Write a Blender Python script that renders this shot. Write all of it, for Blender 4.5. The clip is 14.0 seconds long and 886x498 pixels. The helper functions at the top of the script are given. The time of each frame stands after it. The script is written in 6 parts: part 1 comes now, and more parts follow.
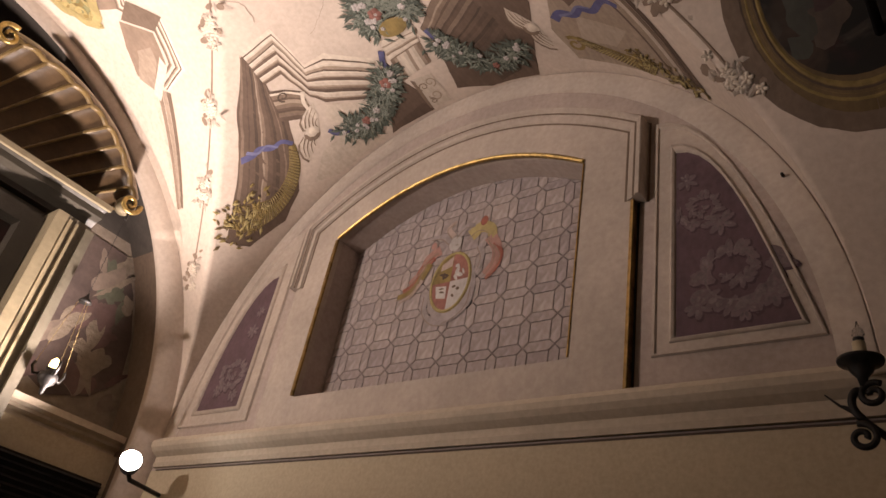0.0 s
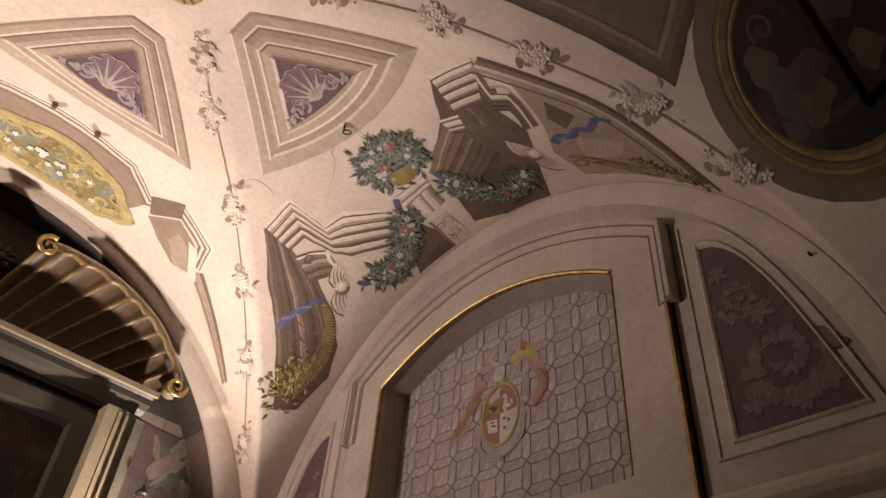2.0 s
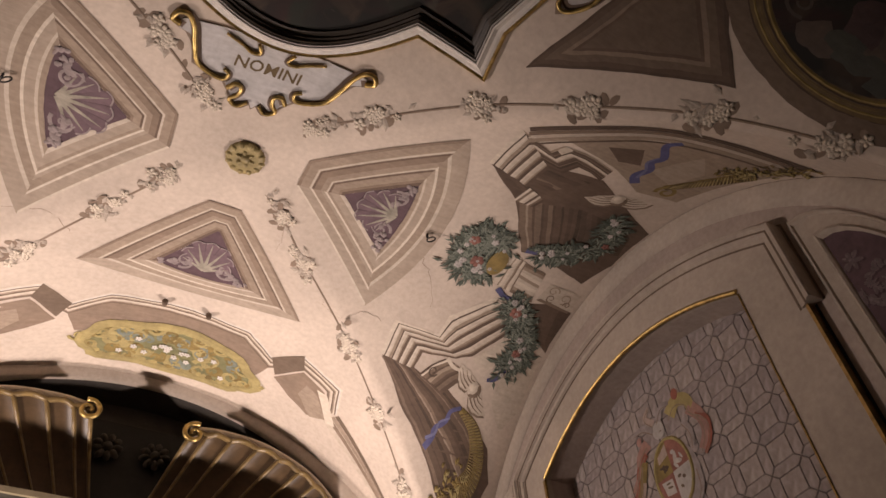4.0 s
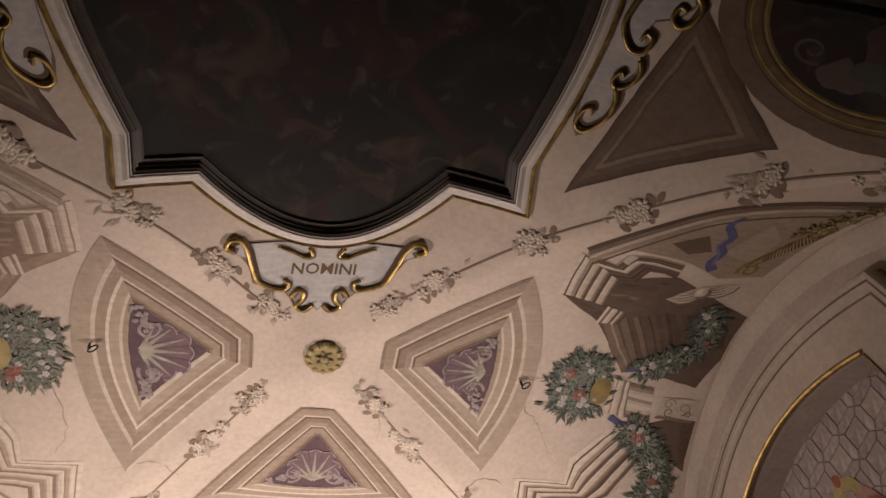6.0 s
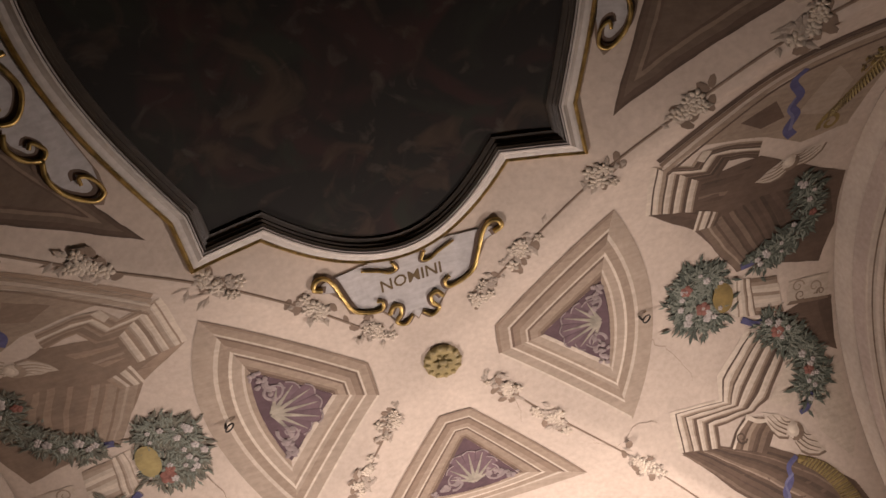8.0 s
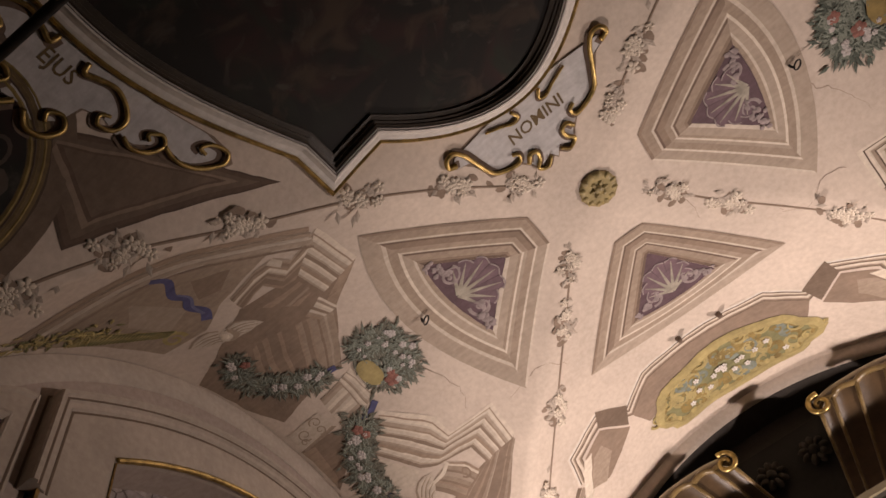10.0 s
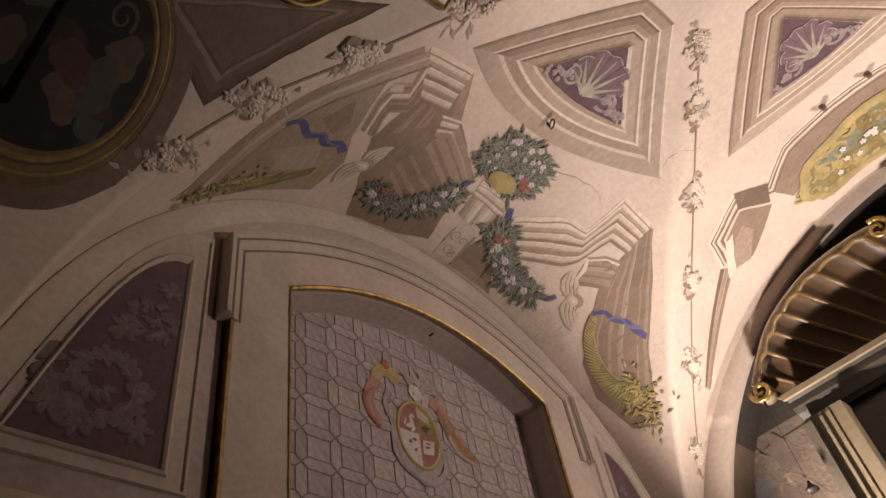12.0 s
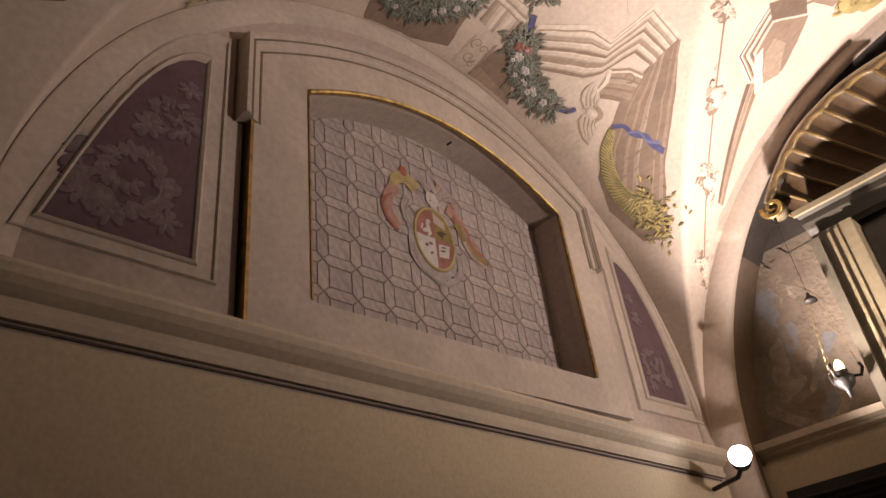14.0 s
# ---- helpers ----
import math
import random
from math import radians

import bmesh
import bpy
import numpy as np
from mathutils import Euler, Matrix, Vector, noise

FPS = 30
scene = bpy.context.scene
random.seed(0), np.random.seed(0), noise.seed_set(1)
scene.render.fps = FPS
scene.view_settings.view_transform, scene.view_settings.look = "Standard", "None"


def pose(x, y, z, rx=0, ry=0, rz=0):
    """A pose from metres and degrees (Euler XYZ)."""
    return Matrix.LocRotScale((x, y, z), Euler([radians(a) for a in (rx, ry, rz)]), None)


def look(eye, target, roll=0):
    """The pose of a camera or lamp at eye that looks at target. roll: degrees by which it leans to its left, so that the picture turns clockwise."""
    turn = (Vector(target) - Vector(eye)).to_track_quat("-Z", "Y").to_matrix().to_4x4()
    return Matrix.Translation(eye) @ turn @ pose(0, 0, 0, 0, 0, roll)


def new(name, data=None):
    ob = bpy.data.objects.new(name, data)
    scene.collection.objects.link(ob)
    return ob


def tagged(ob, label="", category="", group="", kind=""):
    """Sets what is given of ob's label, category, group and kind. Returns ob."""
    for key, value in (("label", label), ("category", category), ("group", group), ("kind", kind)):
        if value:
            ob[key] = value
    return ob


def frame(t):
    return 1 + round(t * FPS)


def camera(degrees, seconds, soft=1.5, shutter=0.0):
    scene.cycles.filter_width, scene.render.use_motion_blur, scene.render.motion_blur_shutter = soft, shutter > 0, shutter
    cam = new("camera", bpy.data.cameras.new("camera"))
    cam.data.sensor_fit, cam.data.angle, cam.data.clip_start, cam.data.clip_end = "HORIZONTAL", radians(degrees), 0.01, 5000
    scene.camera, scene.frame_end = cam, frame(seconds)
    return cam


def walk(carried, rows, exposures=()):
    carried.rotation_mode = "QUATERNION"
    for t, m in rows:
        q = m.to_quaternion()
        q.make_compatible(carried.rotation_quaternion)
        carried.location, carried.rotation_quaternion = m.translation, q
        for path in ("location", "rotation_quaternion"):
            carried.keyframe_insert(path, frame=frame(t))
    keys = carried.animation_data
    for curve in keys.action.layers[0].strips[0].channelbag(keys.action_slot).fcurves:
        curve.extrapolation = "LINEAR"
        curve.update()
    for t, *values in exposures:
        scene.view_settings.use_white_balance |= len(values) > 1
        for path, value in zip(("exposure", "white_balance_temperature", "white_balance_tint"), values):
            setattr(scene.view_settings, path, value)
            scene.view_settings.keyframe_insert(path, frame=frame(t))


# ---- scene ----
cam = camera(61.11, 14.0)
PATH = [
    (0.0, pose(-0.2514, -0.0393, 1.5830, 122.919, -9.678, -53.832)),
    (0.5, pose(-0.2568, -0.0421, 1.5811, 125.366, -8.630, -52.817)),
    (1.0, pose(-0.2578, -0.0494, 1.5838, 128.290, -7.124, -50.977)),
    (1.5, pose(-0.2692, -0.0642, 1.5895, 130.127, -5.714, -48.901)),
    (2.0, pose(-0.2745, -0.0848, 1.6025, 131.641, -3.724, -45.688)),
    (2.5, pose(-0.2778, -0.0867, 1.6018, 132.980, -2.333, -42.611)),
    (3.0, pose(-0.2852, -0.0939, 1.6063, 135.015, -0.596, -38.640)),
    (5.5, pose(-0.1614, -0.0574, 1.6639, 146.920, 6.866, -12.193)),
    (6.0, pose(-0.1657, -0.0911, 1.6680, 151.404, 7.021, -10.056)),
    (6.5, pose(-0.1623, -0.1030, 1.6806, 153.229, 7.554, -7.046)),
    (7.0, pose(-0.1766, -0.0821, 1.6862, 153.753, 8.830, -1.155)),
    (9.5, pose(-0.1506, 0.0671, 1.6493, 152.157, 11.686, 29.646)),
    (10.0, pose(-0.1435, 0.0701, 1.6597, 149.409, 10.916, 36.079)),
    (10.5, pose(-0.1423, 0.0573, 1.6508, 146.529, 10.346, 41.787)),
    (11.0, pose(-0.1525, 0.0426, 1.6403, 143.567, 9.850, 45.974)),
    (11.5, pose(-0.1528, 0.0272, 1.6417, 139.479, 8.750, 47.046)),
    (12.0, pose(-0.1616, 0.0122, 1.6319, 136.855, 8.202, 47.627)),
    (12.5, pose(-0.1499, 0.0057, 1.6189, 133.472, 7.362, 47.522)),
    (13.0, pose(-0.1493, 0.0065, 1.6028, 130.060, 6.892, 48.050)),
    (13.5, pose(-0.1564, 0.0035, 1.5844, 126.969, 6.804, 48.060)),
    (14.0, pose(-0.1654, 0.0117, 1.5714, 123.142, 6.324, 47.878)),
]

walk(cam, PATH, [(0.0, 0.38), (1.5, 0.10), (3.0, -0.24), (5.5, -0.44), (6.3, -0.38), (7.0, -0.12), (9.5, -0.54), (10.5, -0.55), (11.5, -0.30), (13.0, 0.06), (14.0, 0.34)])

# ---- light: two floodlights on the cornice, dim unseen fill added from the south ----
world = bpy.data.worlds.new("world")
scene.world = world
world.use_nodes = True
world.node_tree.nodes["Background"].inputs["Color"].default_value = (1.0, 0.78, 0.55, 1)
world.node_tree.nodes["Background"].inputs["Strength"].default_value = 0.014


def spot(name, eye, target, watts, degrees, blend, size, colour):
    lamp = bpy.data.lights.new(name, "SPOT")
    lamp.energy, lamp.spot_size, lamp.spot_blend = watts, radians(degrees), blend
    lamp.shadow_soft_size, lamp.color = size, colour
    ob = new(name, lamp)
    ob.matrix_world = look(eye, target)
    return ob


WARM = (1.0, 0.818, 0.748)
spot("flood_beam", (1.63, 3.42, 2.46), (0.19, 3.26, 3.84), 375, 124, 1.0, 0.045, WARM)
spot("flood_beam", (-1.67, 3.42, 2.55), (-0.23, 3.26, 3.93), 375, 124, 1.0, 0.045, WARM)
# added warm fill, out of view, to lift the south end
fill_lamp = bpy.data.lights.new("south_fill", "AREA")
fill_lamp.energy, fill_lamp.size, fill_lamp.color = 1.1, 1.6, (1.0, 0.80, 0.62)
new("south_fill", fill_lamp).matrix_world = look((0.0, -2.4, 1.2), (0.0, 1.6, 2.6))


# ---- materials ----
def plaster(name, colour, dark=0.72, scale=3.0, rough=0.85, bump=0.15, fine=40.0, tint=None, strokes=0.4):
    """Painted plaster: blotchy pigment at two scales, with a fine trowelled relief."""
    m = bpy.data.materials.new(name)
    m.use_nodes = True
    n, l = m.node_tree.nodes, m.node_tree.links
    b = n["Principled BSDF"]
    co = n.new("ShaderNodeTexCoord")
    big, small = n.new("ShaderNodeTexNoise"), n.new("ShaderNodeTexNoise")
    big.inputs["Scale"].default_value, big.inputs["Detail"].default_value = scale, 6
    big.inputs["Roughness"].default_value = 0.65
    small.inputs["Scale"].default_value, small.inputs["Detail"].default_value = fine, 5
    mix, mix2 = n.new("ShaderNodeMix"), n.new("ShaderNodeMix")
    mix.data_type = mix2.data_type = "RGBA"
    mix2.blend_type = "MULTIPLY"
    ramp, ramp2 = n.new("ShaderNodeValToRGB"), n.new("ShaderNodeValToRGB")
    ramp.color_ramp.elements[0].position, ramp.color_ramp.elements[1].position = 0.3, 0.68
    ramp2.color_ramp.elements[0].position, ramp2.color_ramp.elements[1].position = 0.3, 0.7
    ramp2.color_ramp.elements[0].color = (0.8, 0.78, 0.76, 1)
    low = tint or tuple(c * dark for c in colour)
    mix.inputs["A"].default_value, mix.inputs["B"].default_value = (*low, 1), (*colour, 1)
    mix2.inputs["Factor"].default_value = 0.7
    bp = n.new("ShaderNodeBump")
    bp.inputs["Strength"].default_value, bp.inputs["Distance"].default_value = bump, 0.01
    l.new(co.outputs["Object"], big.inputs["Vector"]), l.new(co.outputs["Object"], small.inputs["Vector"])
    l.new(big.outputs["Fac"], ramp.inputs["Fac"]), l.new(small.outputs["Fac"], ramp2.inputs["Fac"])
    brush, stretch, mix3, ramp3 = n.new("ShaderNodeTexNoise"), n.new("ShaderNodeMapping"), n.new("ShaderNodeMix"), n.new("ShaderNodeValToRGB")
    stretch.inputs["Scale"].default_value, stretch.inputs["Rotation"].default_value = (3.0, 22.0, 9.0), (0.3, 0.5, 0.6)
    brush.inputs["Scale"].default_value, brush.inputs["Detail"].default_value = 3.0, 4
    ramp3.color_ramp.elements[0].position, ramp3.color_ramp.elements[1].position = 0.35, 0.65
    ramp3.color_ramp.elements[0].color = (0.72, 0.70, 0.68, 1)
    mix3.data_type, mix3.blend_type = "RGBA", "MULTIPLY"
    mix3.inputs["Factor"].default_value = strokes
    l.new(co.outputs["Object"], stretch.inputs["Vector"]), l.new(stretch.outputs["Vector"], brush.inputs["Vector"])
    l.new(brush.outputs["Fac"], ramp3.inputs["Fac"]), l.new(mix.outputs["Result"], mix3.inputs["A"]), l.new(ramp3.outputs["Color"], mix3.inputs["B"])
    l.new(ramp.outputs["Color"], mix.inputs["Factor"]), l.new(mix3.outputs["Result"], mix2.inputs["A"])
    l.new(ramp2.outputs["Color"], mix2.inputs["B"]), l.new(mix2.outputs["Result"], b.inputs["Base Color"])
    l.new(small.outputs["Fac"], bp.inputs["Height"]), l.new(bp.outputs["Normal"], b.inputs["Normal"])
    b.inputs["Roughness"].default_value = rough
    return m


def old_canvas(name):
    """A dark varnished oil painting: dim brown ground with drifting dull red, green and ochre."""
    m = bpy.data.materials.new(name)
    m.use_nodes = True
    n, l = m.node_tree.nodes, m.node_tree.links
    b = n["Principled BSDF"]
    co = n.new("ShaderNodeTexCoord")
    colour = None
    for k, (scale, lo, hi, col) in enumerate(((2.2, 0.50, 0.62, (0.026, 0.011, 0.009)), (2.9, 0.52, 0.66, (0.016, 0.017, 0.011)), (4.3, 0.56, 0.70, (0.045, 0.029, 0.018)), (7.0, 0.60, 0.75, (0.05, 0.04, 0.03)))):
        off = n.new("ShaderNodeMapping")
        off.inputs["Location"].default_value = (k * 3.7, k * 1.3, k * 2.1)
        tex, ramp, mix = n.new("ShaderNodeTexNoise"), n.new("ShaderNodeValToRGB"), n.new("ShaderNodeMix")
        tex.inputs["Scale"].default_value, tex.inputs["Detail"].default_value, tex.inputs["Distortion"].default_value = scale, 4, 1.2
        ramp.color_ramp.elements[0].position, ramp.color_ramp.elements[1].position = lo, hi
        mix.data_type = "RGBA"
        mix.inputs["A"].default_value, mix.inputs["B"].default_value = (0.011, 0.009, 0.007, 1), (*col, 1)
        l.new(co.outputs["Object"], off.inputs["Vector"]), l.new(off.outputs["Vector"], tex.inputs["Vector"])
        l.new(tex.outputs["Fac"], ramp.inputs["Fac"]), l.new(ramp.outputs["Color"], mix.inputs["Factor"])
        if colour:
            l.new(colour, mix.inputs["A"])
        colour = mix.outputs["Result"]
    l.new(colour, b.inputs["Base Color"])
    b.inputs["Roughness"].default_value, b.inputs["Specular IOR Level"].default_value = 0.6, 0.25
    return m


def metal(name, colour, rough, metallic=1.0):
    m = bpy.data.materials.new(name)
    m.use_nodes = True
    n, l = m.node_tree.nodes, m.node_tree.links
    b = n["Principled BSDF"]
    tex, ramp = n.new("ShaderNodeTexNoise"), n.new("ShaderNodeValToRGB")
    co = n.new("ShaderNodeTexCoord")
    tex.inputs["Scale"].default_value, tex.inputs["Detail"].default_value = 30, 5
    ramp.color_ramp.elements[0].color = (*[c * 0.45 for c in colour], 1)
    ramp.color_ramp.elements[1].color = (*colour, 1)
    ramp.color_ramp.elements[0].position, ramp.color_ramp.elements[1].position = 0.3, 0.6
    l.new(co.outputs["Object"], tex.inputs["Vector"]), l.new(tex.outputs["Fac"], ramp.inputs["Fac"])
    l.new(ramp.outputs["Color"], b.inputs["Base Color"])
    b.inputs["Roughness"].default_value, b.inputs["Metallic"].default_value = rough, metallic
    return m


CREAM = plaster("cream_plaster", (0.63, 0.53, 0.44), 0.76, 1.5, strokes=0.05)
ROSE = plaster("rose_grey_plaster", (0.45, 0.37, 0.32), 0.74, 2.5, strokes=0.1)
OCHRE = plaster("ochre_wall_paint", (0.50, 0.42, 0.29), 0.94, 0.9, strokes=0.06, fine=70.0, bump=0.05)
STONE = plaster("painted_stone", (0.54, 0.46, 0.35), 0.84, 3.0, strokes=0.05)
LEAD = plaster("dark_painted_lead_line", (0.17, 0.14, 0.13), 0.7, 9.0)
FRESCO = plaster("faded_fresco_wall", (0.27, 0.22, 0.17), 0.6, 4.5, bump=0.5)
NEARBLACK = plaster("near_black_plaster", (0.07, 0.058, 0.048), 0.5, 4.0)
DKBROWN = plaster("dark_brown_paint", (0.09, 0.06, 0.04), 0.7, 7.0)
BROWN = plaster("brown_fresco_paint", (0.175, 0.118, 0.084), 0.72, 6.0)
TAN = plaster("tan_fresco_paint", (0.36, 0.28, 0.21), 0.8, 5.0)
BEIGE = plaster("beige_fresco_paint", (0.42, 0.34, 0.265), 0.84, 4.0)
LIGHT = plaster("pale_fresco_paint", (0.70, 0.61, 0.50), 0.86, 5.0)
WHITE = plaster("white_stucco", (0.68, 0.63, 0.57), 0.8, 6.0, rough=0.6, strokes=0.1)
GREYW = plaster("grey_white_stucco", (0.50, 0.46, 0.43), 0.72, 9.0, rough=0.6)
PURPLE = plaster("purple_fresco_paint", (0.125, 0.074, 0.086), 0.66, 7.0)
LILAC = plaster("pale_lilac_fresco_paint", (0.35, 0.285, 0.275), 0.62, 12.0)
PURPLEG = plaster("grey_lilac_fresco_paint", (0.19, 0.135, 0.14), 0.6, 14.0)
GREEN = plaster("leaf_green_fresco_paint", (0.115, 0.135, 0.105), 0.5, 14.0)
GREENF = plaster("faded_leaf_fresco_paint", (0.20, 0.195, 0.15), 0.5, 14.0)
SAGE = plaster("sage_fresco_paint", (0.24, 0.265, 0.215), 0.6, 14.0)
RED = plaster("red_fresco_paint", (0.36, 0.12, 0.08), 0.6, 12.0)
PINK = plaster("pink_fresco_paint", (0.42, 0.24, 0.20), 0.65, 12.0)
BLUE = plaster("blue_ribbon_paint", (0.115, 0.115, 0.25), 0.6, 12.0)
BLUEL = plaster("pale_blue_ribbon_paint", (0.19, 0.19, 0.33), 0.7, 12.0)
OLIVE = plaster("ochre_gold_fresco_paint", (0.30, 0.215, 0.07), 0.5, 12.0)
YELLOW = plaster("yellow_fresco_paint", (0.50, 0.40, 0.16), 0.6, 10.0)
PINK2 = plaster("pale_pink_fresco_paint", (0.46, 0.36, 0.31), 0.7, 12.0)
PANE = plaster("painted_pane", (0.45, 0.39, 0.37), 0.66, 9.0, strokes=0.7)
ROSE2 = plaster("pale_rose_plaster", (0.50, 0.425, 0.355), 0.76, 2.6, strokes=0.1)
DKTAN = plaster("shade_brown_fresco_paint", (0.18, 0.128, 0.09), 0.75, 6.0)
BROWNL = plaster("soft_brown_fresco_paint", (0.28, 0.205, 0.15), 0.75, 6.0)
PIERL = plaster("warm_brown_fresco_paint", (0.23, 0.165, 0.118), 0.7, 7.0)
PIERM = plaster("mid_brown_fresco_paint", (0.145, 0.097, 0.068), 0.7, 7.0)
PIERD = plaster("umber_fresco_paint", (0.115, 0.076, 0.053), 0.7, 7.0)
ARMSG = plaster("dull_lilac_grey_paint", (0.37, 0.32, 0.31), 0.65, 16.0)
LIGHT2 = plaster("cream_line_paint", (0.60, 0.515, 0.42), 0.85, 5.0)
LEAFLILAC = plaster("pale_green_lilac_fresco_paint", (0.40, 0.36, 0.29), 0.5, 16.0)
LILAC2 = plaster("mid_lilac_fresco_paint", (0.175, 0.112, 0.128), 0.65, 12.0)
pn, pl = PANE.node_tree.nodes, PANE.node_tree.links
info, tone, dye = pn.new("ShaderNodeObjectInfo"), pn.new("ShaderNodeValToRGB"), pn.new("ShaderNodeMix")
tone.color_ramp.elements[0].color, tone.color_ramp.elements[1].color = (0.80, 0.78, 0.80, 1), (1.0, 0.98, 0.95, 1)
dye.data_type, dye.blend_type = "RGBA", "MULTIPLY"
dye.inputs["Factor"].default_value = 1.0
base_link = pn["Principled BSDF"].inputs["Base Color"].links[0].from_socket
pl.new(info.outputs["Random"], tone.inputs["Fac"]), pl.new(base_link, dye.inputs["A"]), pl.new(tone.outputs["Color"], dye.inputs["B"])
pl.new(dye.outputs["Result"], pn["Principled BSDF"].inputs["Base Color"])
GOLDD = metal("tarnished_gilding", (0.32, 0.21, 0.08), 0.45)
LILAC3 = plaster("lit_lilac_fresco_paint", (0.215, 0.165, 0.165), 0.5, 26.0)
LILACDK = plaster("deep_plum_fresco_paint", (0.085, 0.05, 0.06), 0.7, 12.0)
GOLDP = plaster("ochre_gilt_stucco", (0.42, 0.33, 0.14), 0.55, 14.0, rough=0.5)
BRICK = plaster("dull_red_fresco_paint", (0.30, 0.13, 0.10), 0.6, 10.0)
PALELEAF = plaster("pale_leaf_stucco", (0.50, 0.425, 0.35), 0.72, 12.0)
TERRA = plaster("dark_terracotta", (0.14, 0.085, 0.06), 0.7, 5.0)
PANELW = plaster("cool_white_stucco", (0.58, 0.555, 0.54), 0.75, 7.0, rough=0.6)
TAN2 = plaster("faded_brown_fresco_paint", (0.37, 0.275, 0.20), 0.78, 6.0)
YELLOW2 = plaster("faded_ochre_fresco_paint", (0.44, 0.355, 0.15), 0.6, 9.0)
OLIVEDK = plaster("dark_gilt_paint", (0.17, 0.115, 0.05), 0.6, 12.0)
SAGEY = plaster("yellow_green_fresco_paint", (0.24, 0.225, 0.105), 0.6, 9.0)
DKGOLD = plaster("dark_gilt_steps", (0.06, 0.045, 0.03), 0.5, 12.0, rough=0.45)
CANVAS = old_canvas("varnished_canvas")
CANVASR = plaster("varnished_red", (0.055, 0.022, 0.018), 0.5, 6.0, rough=0.5)
CANVASG = plaster("varnished_green_grey", (0.045, 0.045, 0.03), 0.5, 6.0, rough=0.5)
CANVASF = plaster("varnished_ochre", (0.085, 0.055, 0.036), 0.45, 6.0, rough=0.5)
FRAMEW = plaster("grey_cream_wood_paint", (0.13, 0.115, 0.085), 0.8, 5.0, rough=0.45)
FRAMEG = plaster("pale_gilt_wood", (0.25, 0.21, 0.135), 0.8, 8.0, rough=0.35)
FRAMED = plaster("dark_green_brown_wood", (0.046, 0.04, 0.03), 0.7, 6.0, rough=0.4)
SHELLRIB = plaster("dull_gilt_wood", (0.23, 0.155, 0.06), 0.5, 14.0, rough=0.38)
SHELL = plaster("brown_gilt_shell", (0.10, 0.062, 0.031), 0.55, 9.0, rough=0.4)
MURALR = plaster("faded_red_mural", (0.14, 0.085, 0.077), 0.6, 8.0)
MURALD = plaster("dark_plum_mural", (0.10, 0.07, 0.06), 0.6, 6.0)
MURALG = plaster("faded_green_mural", (0.12, 0.125, 0.085), 0.6, 8.0)
MURALF = plaster("faded_pale_mural", (0.22, 0.17, 0.135), 0.7, 8.0)
MURALB = plaster("faded_blue_mural", (0.24, 0.235, 0.24), 0.65, 8.0)
FRESCOD = plaster("damp_stained_plaster", (0.25, 0.20, 0.15), 0.65, 9.0, bump=0.8)
WORN = plaster("flaking_plaster", (0.36, 0.30, 0.235), 0.6, 14.0, bump=1.0)
BRASS = metal("dull_brass", (0.35, 0.26, 0.12), 0.4)
CANDLE = plaster("cream_candle_sleeve", (0.55, 0.48, 0.32), 0.9, 8.0, rough=0.5)


def glowing(name, colour, strength):
    m = bpy.data.materials.new(name)
    m.use_nodes = True
    b = m.node_tree.nodes["Principled BSDF"]
    b.inputs["Emission Color"].default_value, b.inputs["Emission Strength"].default_value = (*colour, 1), strength
    return m


GLOW = glowing("lamp_glass", (1.0, 0.93, 0.9), 60)
BULB = glowing("small_bulb", (1.0, 0.62, 0.22), 12)
GLASS = bpy.data.materials.new("clear_glass")
GLASS.use_nodes = True
GLASS.node_tree.nodes["Principled BSDF"].inputs["Transmission Weight"].default_value = 1.0
GLASS.node_tree.nodes["Principled BSDF"].inputs["Roughness"].default_value = 0.05
BLACK = plaster("deep_black_paint", (0.02, 0.018, 0.015), 0.6, 5.0)
GOLD = metal("worn_gilding", (0.52, 0.37, 0.14), 0.42)
IRON = metal("black_wrought_iron", (0.03, 0.027, 0.025), 0.55, 0.6)

# ---- the shape of the vault ----
EYE, SPRING, RISE = 1.6, 2.6, 1.95
HALF, LUN, LUN_Y, MID_Y = 2.0, 1.77, 2.02, 0.14
NORTH = 3.79


def vault(x, y):
    """Height of the groined vault over a place of the plan."""
    yy = y if y >= MID_Y else 2 * MID_Y - y
    u, v = min(abs(x) / HALF, 1), min(abs(yy - LUN_Y) / LUN, 1)
    return SPRING + RISE * max(math.sqrt(1 - u * u), math.sqrt(1 - v * v))


def mesh_object(name, bm, material, smooth=True):
    me = bpy.data.meshes.new(name)
    bm.normal_update()
    bm.to_mesh(me)
    bm.free()
    if material:
        me.materials.append(material)
    if smooth:
        me.shade_smooth()
    return new(name, me)


def part(name, bm, material, parent=None, label="", smooth=False):
    ob = mesh_object(name, bm, material, smooth)
    if parent is not None:
        ob.parent = parent
        ob.matrix_parent_inverse = parent.matrix_world.inverted()
    if label:
        tagged(ob, label)
    return ob


def thing(name, label, category, place=(0, 0, 0), group="", kind=""):
    ob = new(name)
    ob.empty_display_size = 0.05
    ob.location = place
    bpy.context.view_layer.update()
    return tagged(ob, label, category, group, kind)


